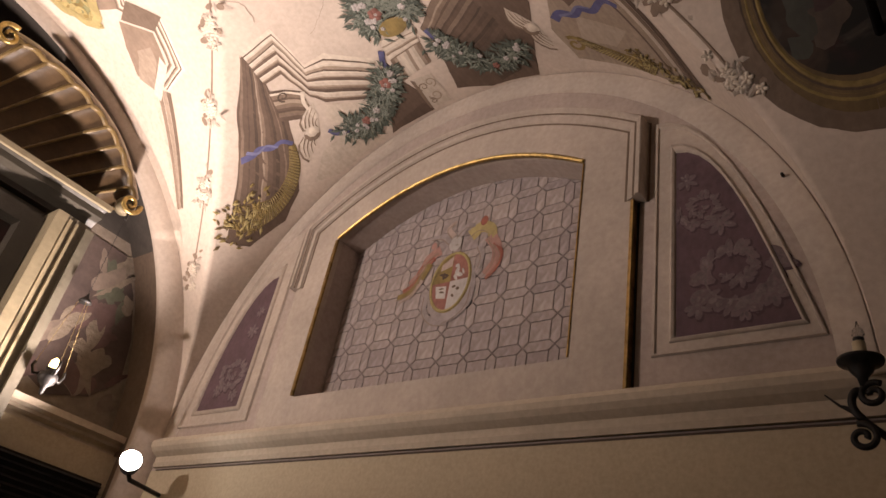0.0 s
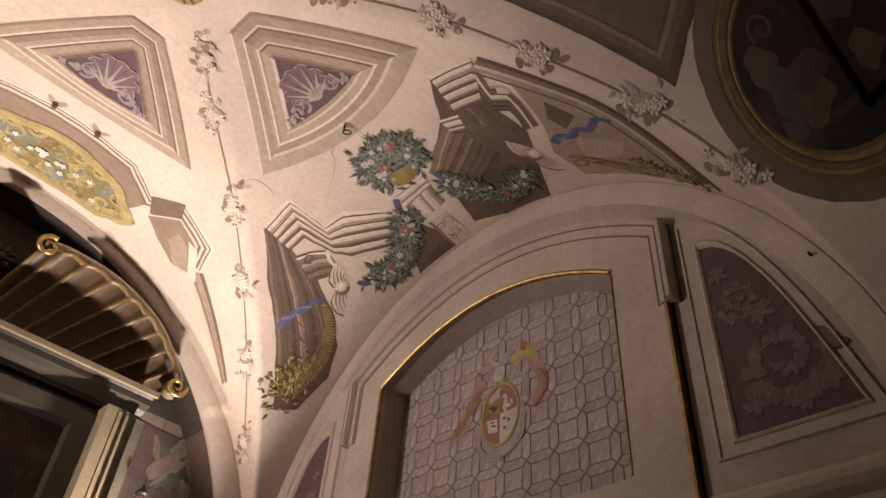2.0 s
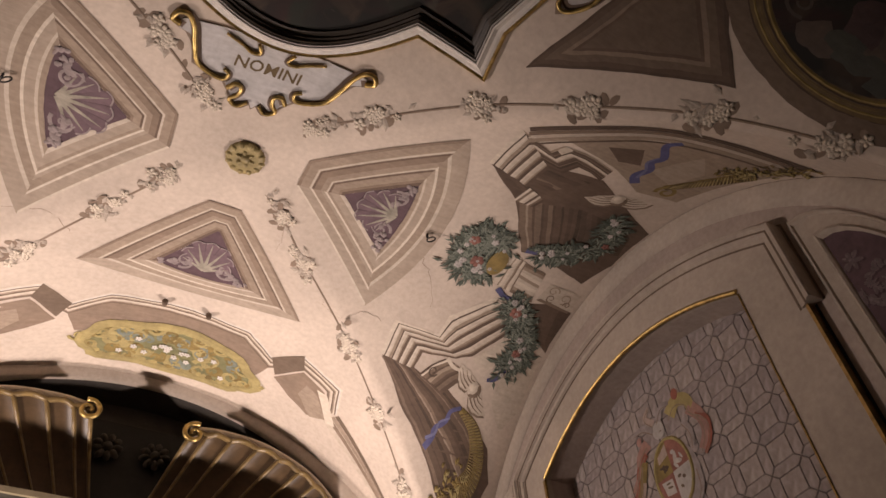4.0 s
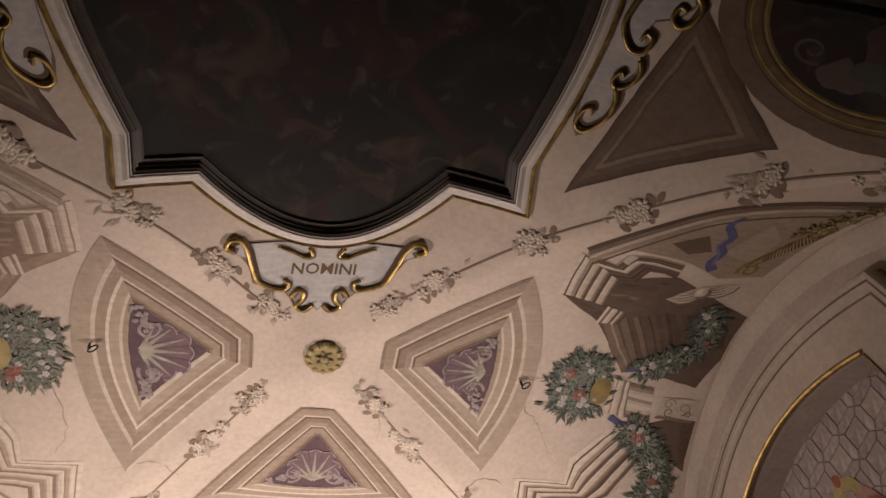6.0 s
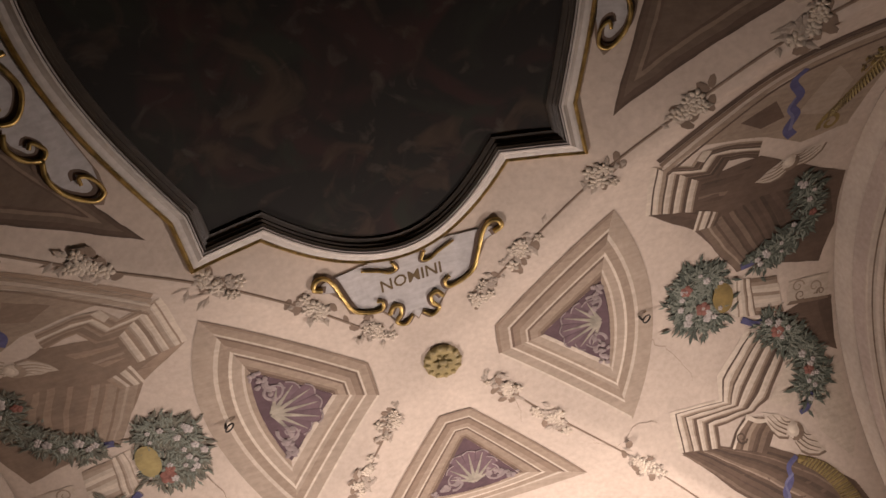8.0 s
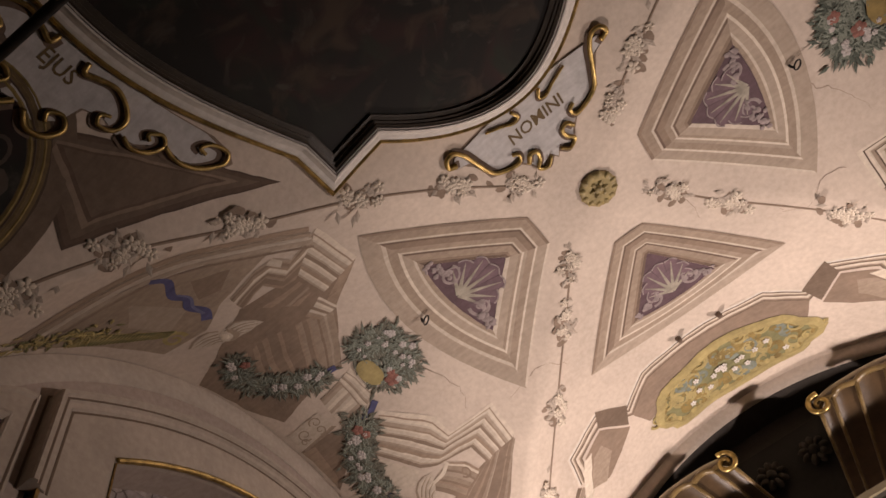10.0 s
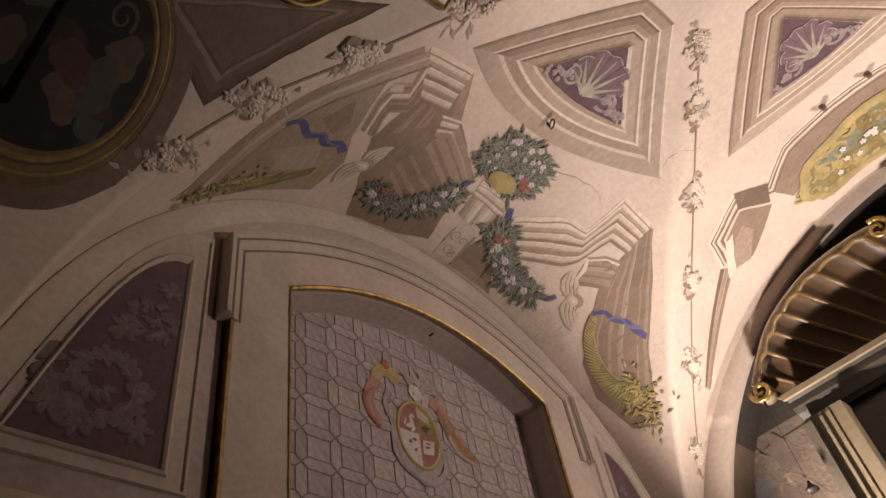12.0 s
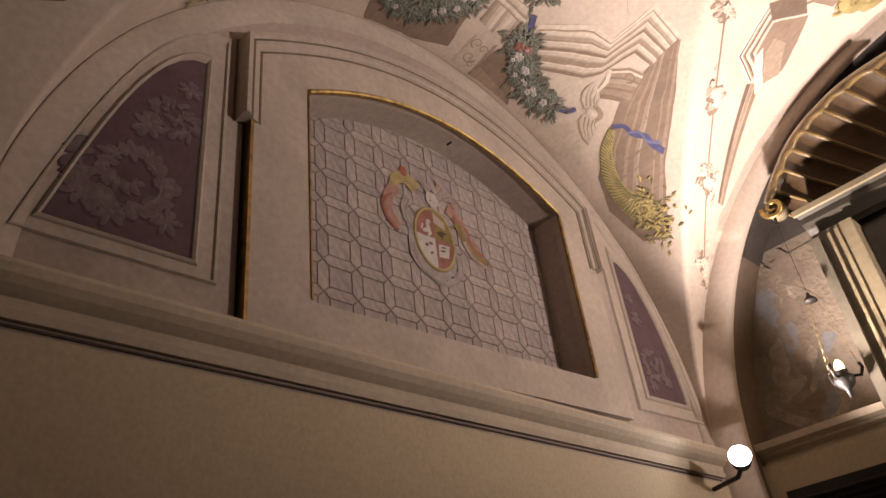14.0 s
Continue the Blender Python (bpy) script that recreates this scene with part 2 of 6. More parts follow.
def box(bm, x0, x1, y0, y1, z0, z1, m=None):
    vs = [bm.verts.new((x, y, z)) for x in (x0, x1) for y in (y0, y1) for z in (z0, z1)]
    if m is not None:
        for v in vs:
            v.co = m @ v.co
    for f in ((0, 1, 3, 2), (4, 6, 7, 5), (0, 4, 5, 1), (2, 3, 7, 6), (0, 2, 6, 4), (1, 5, 7, 3)):
        bm.faces.new([vs[i] for i in f])
    return bm


# ---- ceiling ----
bm = bmesh.new()
xs = [-HALF * math.sin(math.pi / 2 * (1 - i / 48)) if i < 48 else HALF * math.sin(math.pi / 2 * (i / 48 - 1)) for i in range(97)]
ys = []
for i in range(97):
    ys.append(LUN_Y + LUN * math.sin(math.pi / 2 * (i / 48 - 1)))
ys = [2 * MID_Y - y for y in reversed(ys)] + [MID_Y] + ys
ys = sorted(set(round(y, 4) for y in ys))
grid = [[bm.verts.new((x, y, vault(x, y))) for x in xs] for y in ys]
for a, b in zip(grid, grid[1:]):
    for i in range(len(xs) - 1):
        cy = (a[i].co.y + b[i].co.y) / 2
        cy = (cy - LUN_Y) if cy > MID_Y else -(2 * MID_Y - cy - LUN_Y)
        if (xs[i] + xs[i + 1]) * cy > 0:
            bm.faces.new((a[i], b[i], b[i + 1])), bm.faces.new((a[i], b[i + 1], a[i + 1]))
        else:
            bm.faces.new((a[i], b[i], a[i + 1])), bm.faces.new((b[i], b[i + 1], a[i + 1]))
ceiling = tagged(mesh_object("ceiling", bm, CREAM), "cream plastered groin vault with faded frescoes", "ceiling", kind="structure")
mod = ceiling.modifiers.new("thick", "SOLIDIFY")
mod.thickness, mod.offset = 0.12, -1

# ---- drawing on the vault and on the walls ----
def on_vault(x, y, off=0.0):
    """A place of the plan on the vault, moved off metres into the room."""
    h = 0.004
    p = Vector((x, y, vault(x, y)))
    dx = (vault(x + h, y) - vault(x - h, y)) / (2 * h)
    dy = (vault(x, y + h) - vault(x, y - h)) / (2 * h)
    return p + Vector((dx, dy, -1)).normalized() * off


def vault_frame(x, y):
    h = 0.004
    dx = (vault(x + h, y) - vault(x - h, y)) / (2 * h)
    dy = (vault(x, y + h) - vault(x, y - h)) / (2 * h)
    n = Vector((dx, dy, -1)).normalized()
    ex = (Vector((1, 0, dx)) - n * n.x * 0).normalized()
    ey = n.cross(ex).normalized()
    if ey.y < 0:
        ey = -ey
    return ex, ey, n


def side_wall(sx):
    """Maps (y, z over the eye, off the wall) onto the east (1) or west (-1) wall."""
    return lambda y, z, off=0.0: Vector((sx * (HALF - off), y, z + EYE))


def lunette_wall(sx):
    """The same for what stands in the lunettes: the western one is a little wider and out of level."""
    if sx > 0:
        return side_wall(sx)
    return lambda y, z, off=0.0: Vector((sx * (HALF - off), 2.01 + (y - 2.01) * 1.03, z + 0.03 * max(0.0, y - 1.2) + EYE))


def drape(poly, off, step=0.05, put=on_vault, bm=None):
    """A flat-painted shape of the plan, laid over the curved vault."""
    own = bmesh.new()
    f = own.faces.new([own.verts.new((p[0], p[1], 0)) for p in poly])
    if f.calc_area() < 1e-8:
        own.free()
        return bm or bmesh.new()
    for k in (0, 1):
        lo, hi = min(p[k] for p in poly), max(p[k] for p in poly)
        c = math.floor(lo / step) * step + step
        while c < hi - 1e-4:
            at, no = (Vector((c, 0, 0)), Vector((1, 0, 0))) if k == 0 else (Vector((0, c, 0)), Vector((0, 1, 0)))
            bmesh.ops.bisect_plane(own, geom=own.verts[:] + own.edges[:] + own.faces[:], plane_co=at, plane_no=no)
            c += step
    bmesh.ops.triangulate(own, faces=own.faces)
    out = bm if bm is not None else bmesh.new()
    made = {}
    for v in own.verts:
        x, y = v.co.x, v.co.y
        if put is on_vault:
            w = noise.noise_vector(Vector((x * 13, y * 13, 0.3))) * 0.006 + noise.noise_vector(Vector((x * 45, y * 45, 1.7))) * 0.0025
            x, y = x + w.x, y + w.y
        made[v] = out.verts.new(put(x, y, off * (0.45 if put is on_vault else 1)))
    for f in own.faces:
        out.faces.new([made[v] for v in f.verts])
    own.free()
    return out


def smooth_line(pts, n=6):
    """A curve through the places given."""
    pts = [Vector(p) for p in pts]
    ext = [2 * pts[0] - pts[1]] + pts + [2 * pts[-1] - pts[-2]]
    out = []
    for i in range(1, len(ext) - 2):
        p0, p1, p2, p3 = ext[i - 1:i + 3]
        for k in range(n):
            t = k / n
            out.append(0.5 * (2 * p1 + (p2 - p0) * t + (2 * p0 - 5 * p1 + 4 * p2 - p3) * t * t + (3 * p1 - p0 - 3 * p2 + p3) * t ** 3))
    return out + [pts[-1]]


def stripe(path, w0, w1, off, put=on_vault, bm=None, lift=0.0):
    """A painted or raised strip along a line of the plan, tapering from w0 to w1."""
    bm = bm if bm is not None else bmesh.new()
    path = [Vector(p).to_2d() for p in path]
    if put is on_vault:
        off, lift = off * 0.45, lift * 0.6
    rows = []
    for i, p in enumerate(path):
        d = path[min(i + 1, len(path) - 1)] - path[max(i - 1, 0)]
        d = d.normalized() if d.length > 1e-7 else Vector((1, 0))
        n = Vector((-d.y, d.x))
        w = (w0 + (w1 - w0) * i / max(1, len(path) - 1)) / 2
        rows.append([bm.verts.new(put(*(p + n * w), off)), bm.verts.new(put(*p, off + lift)), bm.verts.new(put(*(p - n * w), off))])
    for a, b in zip(rows, rows[1:]):
        for j in (0, 1):
            bm.faces.new((a[j], a[j + 1], b[j + 1], b[j]))
    return bm


def ray_hit(c, a, poly):
    best, d = None, Vector((math.cos(a), math.sin(a)))
    for i, p in enumerate(poly):
        p, q = Vector(p), Vector(poly[(i + 1) % len(poly)])
        e = q - p
        det = d.x * -e.y + d.y * e.x
        if abs(det) < 1e-12:
            continue
        w = p - c
        t, u = (w.x * -e.y + w.y * e.x) / det, (d.x * w.y - d.y * w.x) / det
        if t > 0 and -1e-6 <= u <= 1 + 1e-6 and (best is None or t < best):
            best = t
    return c + d * (best or 0)


def ring_loops(inner, outer, centre, count=72):
    c = Vector(centre)
    angs = [math.tau * i / count for i in range(count)]
    angs += [math.atan2(p[1] - c.y, p[0] - c.x) % math.tau for p in list(inner) + list(outer)]
    angs = sorted(angs)
    angs = [a for i, a in enumerate(angs) if i == 0 or a - angs[i - 1] > 1e-4]
    return [ray_hit(c, a, inner) for a in angs], [ray_hit(c, a, outer) for a in angs]


def plate(inner, outer, centre, front, inner_back=None, outer_back=None, put=None):
    """A slab with a hole, its face at `front` off the wall, with the cheeks of hole and rim."""
    li, lo = ring_loops(inner, outer, centre)
    bm = bmesh.new()
    a, b = [bm.verts.new(put(*p, front)) for p in li], [bm.verts.new(put(*p, front)) for p in lo]
    n = len(a)
    ai = [bm.verts.new(put(*p, inner_back)) for p in li] if inner_back is not None else None
    bo = [bm.verts.new(put(*p, outer_back)) for p in lo] if outer_back is not None else None
    for i in range(n):
        j = (i + 1) % n
        bm.faces.new((a[i], a[j], b[j], b[i]))
        if ai:
            bm.faces.new((ai[i], ai[j], a[j], a[i]))
        if bo:
            bm.faces.new((b[i], b[j], bo[j], bo[i]))
    bmesh.ops.recalc_face_normals(bm, faces=bm.faces)
    return bm


def arch_line(y0, y1, z0, z1, sag, n=24):
    """A flat arch from (y0, z0) to (y1, z1) that rises by sag over its chord."""
    return [(y0 + (y1 - y0) * i / n, z0 + (z1 - z0) * i / n + sag * (1 - (2 * i / n - 1) ** 2)) for i in range(n + 1)]


def mould(path, put, profile, bm=None, closed=False):
    """Carry a moulding profile [(sideways, off the wall)] along a line of a wall, mitred at the corners."""
    bm = bm if bm is not None else bmesh.new()
    path = [Vector(p) for p in path]
    rows, n = [], len(path)
    for i, p in enumerate(path):
        a = path[i - 1] if (i > 0 or closed) else None
        b = path[(i + 1) % n] if (i < n - 1 or closed) else None
        d0 = (p - a).normalized() if a is not None else None
        d1 = (b - p).normalized() if b is not None else None
        d0, d1 = d0 or d1, d1 or d0
        n0, n1 = Vector((-d0.y, d0.x)), Vector((-d1.y, d1.x))
        m = (n0 + n1).normalized()
        m = m / max(0.35, m.dot(n0))
        rows.append([bm.verts.new(put(*(p + m * s), h)) for s, h in profile])
    for i in range(n if closed else n - 1):
        r, q = rows[i], rows[(i + 1) % n]
        for j in range(len(profile) - 1):
            bm.faces.new((r[j], r[j + 1], q[j + 1], q[j]))
    if not closed and len(profile) > 2:
        bm.faces.new(rows[0]), bm.faces.new(rows[-1][::-1])
    bmesh.ops.recalc_face_normals(bm, faces=bm.faces)
    return bm


def dome(bm, o, ex, ey, n, rx, ry, h, seg=8, turn=0.0):
    """A low rounded swelling on a surface."""
    ca, sa = math.cos(turn), math.sin(turn)
    u, v = ex * ca + ey * sa, ey * ca - ex * sa
    top = bm.verts.new(o + n * h)
    r1, r2 = [], []
    for i in range(seg):
        a = math.tau * i / seg
        q = u * (rx * math.cos(a)) + v * (ry * math.sin(a))
        r1.append(bm.verts.new(o + q * 0.62 + n * h * 0.75))
        r2.append(bm.verts.new(o + q))
    for i in range(seg):
        j = (i + 1) % seg
        bm.faces.new((top, r1[i], r1[j]))
        bm.faces.new((r1[i], r2[i], r2[j], r1[j]))


def leaf(bm, o, d, n, length, width, lift):
    """A pointed leaf with a folded midrib."""
    s = d.cross(n).normalized()
    pts = [bm.verts.new(o), bm.verts.new(o + d * length * 0.45 + s * width / 2 + n * lift * 0.3), bm.verts.new(o + d * length + n * lift * 0.4),
           bm.verts.new(o + d * length * 0.45 - s * width / 2 + n * lift * 0.3), bm.verts.new(o + d * length * 0.5 + n * lift)]
    for a, b in ((0, 1), (1, 2), (2, 3), (3, 0)):
        bm.faces.new((pts[a], pts[b], pts[4]))


def tube(bm, pts, r, seg=7, r1=None):
    """A round bar through the places given, tapering from r to r1."""
    pts = [Vector(p) for p in pts]
    rings, up = [], None
    for i, p in enumerate(pts):
        d = (pts[min(i + 1, len(pts) - 1)] - pts[max(i - 1, 0)]).normalized()
        if up is None:
            up = d.orthogonal().normalized()
        up = (up - d * up.dot(d)).normalized()
        w = d.cross(up)
        rr = r if r1 is None else r + (r1 - r) * i / max(1, len(pts) - 1)
        rings.append([bm.verts.new(p + (up * math.cos(math.tau * k / seg) + w * math.sin(math.tau * k / seg)) * rr) for k in range(seg)])
    for a, b in zip(rings, rings[1:]):
        for k in range(seg):
            bm.faces.new((a[k], a[(k + 1) % seg], b[(k + 1) % seg], b[k]))
    bm.faces.new(rings[0][::-1]), bm.faces.new(rings[-1])
    return bm


def lathe(bm, base, profile, seg=16, m=None):
    """Turn a profile [(radius, height)] round an upright axis at base."""
    rings = []
    for r, z in profile:
        ring = []
        for k in range(seg):
            v = Vector((r * math.cos(math.tau * k / seg), r * math.sin(math.tau * k / seg), z))
            ring.append(bm.verts.new(Vector(base) + (m @ v if m else v)))
        rings.append(ring)
    for a, b in zip(rings, rings[1:]):
        for k in range(seg):
            bm.faces.new((a[k], a[(k + 1) % seg], b[(k + 1) % seg], b[k]))
    bm.faces.new(rings[0][::-1]), bm.faces.new(rings[-1])
    bmesh.ops.recalc_face_normals(bm, faces=bm.faces)
    return bm


def spiral(cx, cy, r0, turns, start, n=28, grow=0.25, way=1):
    """A volute from radius r0 inwards."""
    return [(cx + r0 * (1 - (1 - grow) * i / n) * math.cos(start + way * math.tau * turns * i / n),
             cy + r0 * (1 - (1 - grow) * i / n) * math.sin(start + way * math.tau * turns * i / n)) for i in range(n + 1)]


# ---- walls ----
WIN_Y0, WIN_Y1, WIN_Z0, WIN_Z1 = 1.265, 2.755, 1.215, 2.155
OPENING = [(WIN_Y0, WIN_Z0), (WIN_Y1, WIN_Z0)] + arch_line(WIN_Y1, WIN_Y0, WIN_Z1 - 0.01, WIN_Z1 + 0.012, 0.235)
WIN_MID = (2.01, 1.75)
for name, sx in (("wall_east", 1), ("wall_west", -1)):
    put = lunette_wall(sx)
    rect = [(-3.6, -EYE), (4.4, -EYE), (4.4, 3.3), (-3.6, 3.3)]
    bm = plate(OPENING, rect, WIN_MID, 0.0, -0.14, -0.4, put)
    wall = tagged(mesh_object(name, bm, ROSE, False), "rose-grey plastered lunette wall above a moulded cornice", "wall", kind="structure")
    bm = bmesh.new()
    bm.faces.new([bm.verts.new(put(y, z, -0.14)) for y, z in ((1.16, 1.1), (2.9, 1.1), (2.9, 2.5), (1.16, 2.5))])
    part("window_back", bm, LEAD, wall)
    bm = bmesh.new()
    box(bm, sx * 1.995, sx * 2.0, -3.55, 4.05, 0.0, 2.5)
    part("lower_wall", bm, OCHRE, wall, "plain ochre painted lower wall")
# the south wall is added out of view, brown to bounce less light
for name, y0, y1, mat, lab in (("wall_north", 4.06, 4.4, FRESCO, "stained plaster wall behind the altar"), ("wall_south", -3.9, -3.55, BROWN, "unseen brown wall closing the south end")):
    bm = box(bmesh.new(), -2.4, 2.4, y0, y1, 0, 4.9)
    bmesh.ops.recalc_face_normals(bm, faces=bm.faces)
    tagged(mesh_object(name, bm, mat, False), lab, "wall", kind="structure")
bm = box(bmesh.new(), -2.4, 2.4, -3.9, 4.4, -0.2, 0)
bmesh.ops.recalc_face_normals(bm, faces=bm.faces)
tagged(mesh_object("floor", bm, TERRA, False), "dark terracotta floor", "floor", kind="structure")

# cornice under the lunettes
PROFILE = [(0.0, 0.005), (0.0, 0.02), (0.022, 0.028), (0.026, 0.018), (0.055, 0.022), (0.062, 0.035), (0.075, 0.055), (0.095, 0.072), (0.118, 0.078), (0.135, 0.07), (0.14, 0.05), (0.15, 0.045), (0.15, 0.0)]
for sx, z in ((1, 0.915), (-1, 0.925)):
    put = side_wall(sx)
    bm = mould([(3.76, z), (-3.55, z)], put, [(-a, b) for a, b in PROFILE])
    tagged(mesh_object("cornice", bm, STONE, False), "moulded ochre stucco cornice running along the wall", "cornice", kind="structure")
    # the cornice's shadow line, laid on as a dark brown strip
    bm = mould([(3.74, z - 0.012), (-3.55, z - 0.012)], put, [(-0.0035, 0.004), (-0.0035, 0.008), (0.0035, 0.008), (0.0035, 0.004)])
    tagged(mesh_object("trim", bm, DKBROWN, False), "dark line painted as the shadow under the cornice", "trim", kind="structure")

# the arch before the altar niche
NHALF, NRISE, BACK = 1.83, 1.9, 4.06
arch = [(NHALF * math.cos(math.pi * i / 64), SPRING + NRISE * math.sin(math.pi * i / 64)) for i in range(65)]
outer = [(2.02 * math.cos(math.pi * i / 64), SPRING + 2.02 * math.sin(math.pi * i / 64)) for i in range(65)]
arch, outer = [(NHALF, 0)] + arch + [(-NHALF, 0)], [(2.02, 0)] + outer + [(-2.02, 0)]
bm = bmesh.new()
va, vb = [bm.verts.new((x, NORTH, z)) for x, z in arch], [bm.verts.new((x, NORTH, z)) for x, z in outer]
vc = [bm.verts.new((x, NORTH + 0.05, z)) for x, z in arch]
for i in range(len(arch) - 1):
    bm.faces.new((va[i], va[i + 1], vb[i + 1], vb[i])), bm.faces.new((va[i], vc[i], vc[i + 1], va[i + 1]))
bmesh.ops.recalc_face_normals(bm, faces=bm.faces)
north_arch = tagged(mesh_object("arch_north", bm, CREAM), "cream plastered arch round the altar niche", "arch", kind="structure")
# soffit: near-black above EYE + 2.05, brown below
for name, lab, mat, keep in (("soffit", "near-black crown of the arch soffit", NEARBLACK, lambda z: z >= EYE + 2.05), ("soffit_foot", "plastered foot of the arch soffit", DKTAN, lambda z: z < EYE + 2.05)):
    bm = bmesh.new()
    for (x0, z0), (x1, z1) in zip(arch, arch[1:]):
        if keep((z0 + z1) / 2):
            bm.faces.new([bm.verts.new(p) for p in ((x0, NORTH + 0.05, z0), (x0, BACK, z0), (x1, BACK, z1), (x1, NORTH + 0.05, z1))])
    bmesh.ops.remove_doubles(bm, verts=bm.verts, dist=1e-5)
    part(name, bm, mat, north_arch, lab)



# ---- lunettes: mouldings, purple panels and false windows ----
def ellipse_arc(cy, cz, ry, rz, a0, a1, n=24):
    return [(cy + ry * math.cos(a0 + (a1 - a0) * i / n), cz + rz * math.sin(a0 + (a1 - a0) * i / n)) for i in range(n + 1)]


def blend(a, b, f):
    return [(p[0] + (q[0] - p[0]) * f, p[1] + (q[1] - p[1]) * f) for p, q in zip(a, b)]


def ring_faces(bm, a, b, ha, hb, put):
    """A closed band between two outlines of equal count."""
    va, vb = [bm.verts.new(put(*p, ha)) for p in a], [bm.verts.new(put(*p, hb)) for p in b]
    for i in range(len(a)):
        j = (i + 1) % len(a)
        bm.faces.new((va[i], va[j], vb[j], vb[i]))
    return bm


def petal_layers(panel, lobes, put, sx):
    """Rounded painted lobes in three tones: shade, leaf and lit edge."""
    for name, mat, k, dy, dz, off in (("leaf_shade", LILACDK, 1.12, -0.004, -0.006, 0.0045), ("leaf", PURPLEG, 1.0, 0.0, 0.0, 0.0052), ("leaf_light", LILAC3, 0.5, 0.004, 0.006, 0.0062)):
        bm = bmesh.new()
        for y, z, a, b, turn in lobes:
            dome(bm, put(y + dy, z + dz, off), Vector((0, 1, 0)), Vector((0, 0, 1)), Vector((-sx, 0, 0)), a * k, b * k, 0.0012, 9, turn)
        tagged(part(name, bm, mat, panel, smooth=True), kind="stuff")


def leafy_scroll(panel, cy, cz, size, way, start, put, sx, rng):
    """An acanthus volute: a coiling stem that throws rounded lobes outwards."""
    pts = spiral(cy, cz, size, 1.55, start, 44, 0.16, way)
    lobes = []
    for i in range(1, 44):
        p, d = Vector(pts[i]), (Vector(pts[i]) - Vector(pts[i - 1])).normalized()
        out = Vector((p.x - cy, p.y - cz)).normalized()
        k = 1 - 0.62 * i / 44
        a = math.atan2(out.y + 0.7 * d.y, out.x + 0.7 * d.x)
        q = p + out * size * 0.14 * k
        lobes.append((q.x + rng.gauss(0, 0.007), q.y + rng.gauss(0, 0.007), size * rng.uniform(0.22, 0.46) * k, size * rng.uniform(0.12, 0.22) * k, a + rng.gauss(0, 0.35)))
    petal_layers(panel, lobes, put, sx)
    part("stem", stripe(pts, size * 0.06, size * 0.03, 0.007, put), LILAC3, panel)


def blossom(panel, y, z, r, put, sx, rng):
    lobes = [(y, z, r * 0.35, r * 0.3, 0.0)]
    for i in range(7):
        a = math.tau * i / 7 + rng.uniform(-0.3, 0.3)
        lobes.append((y + r * 0.62 * math.cos(a), z + r * 0.62 * math.sin(a), r * rng.uniform(0.42, 0.6), r * rng.uniform(0.22, 0.34), a))
    petal_layers(panel, lobes, put, sx)


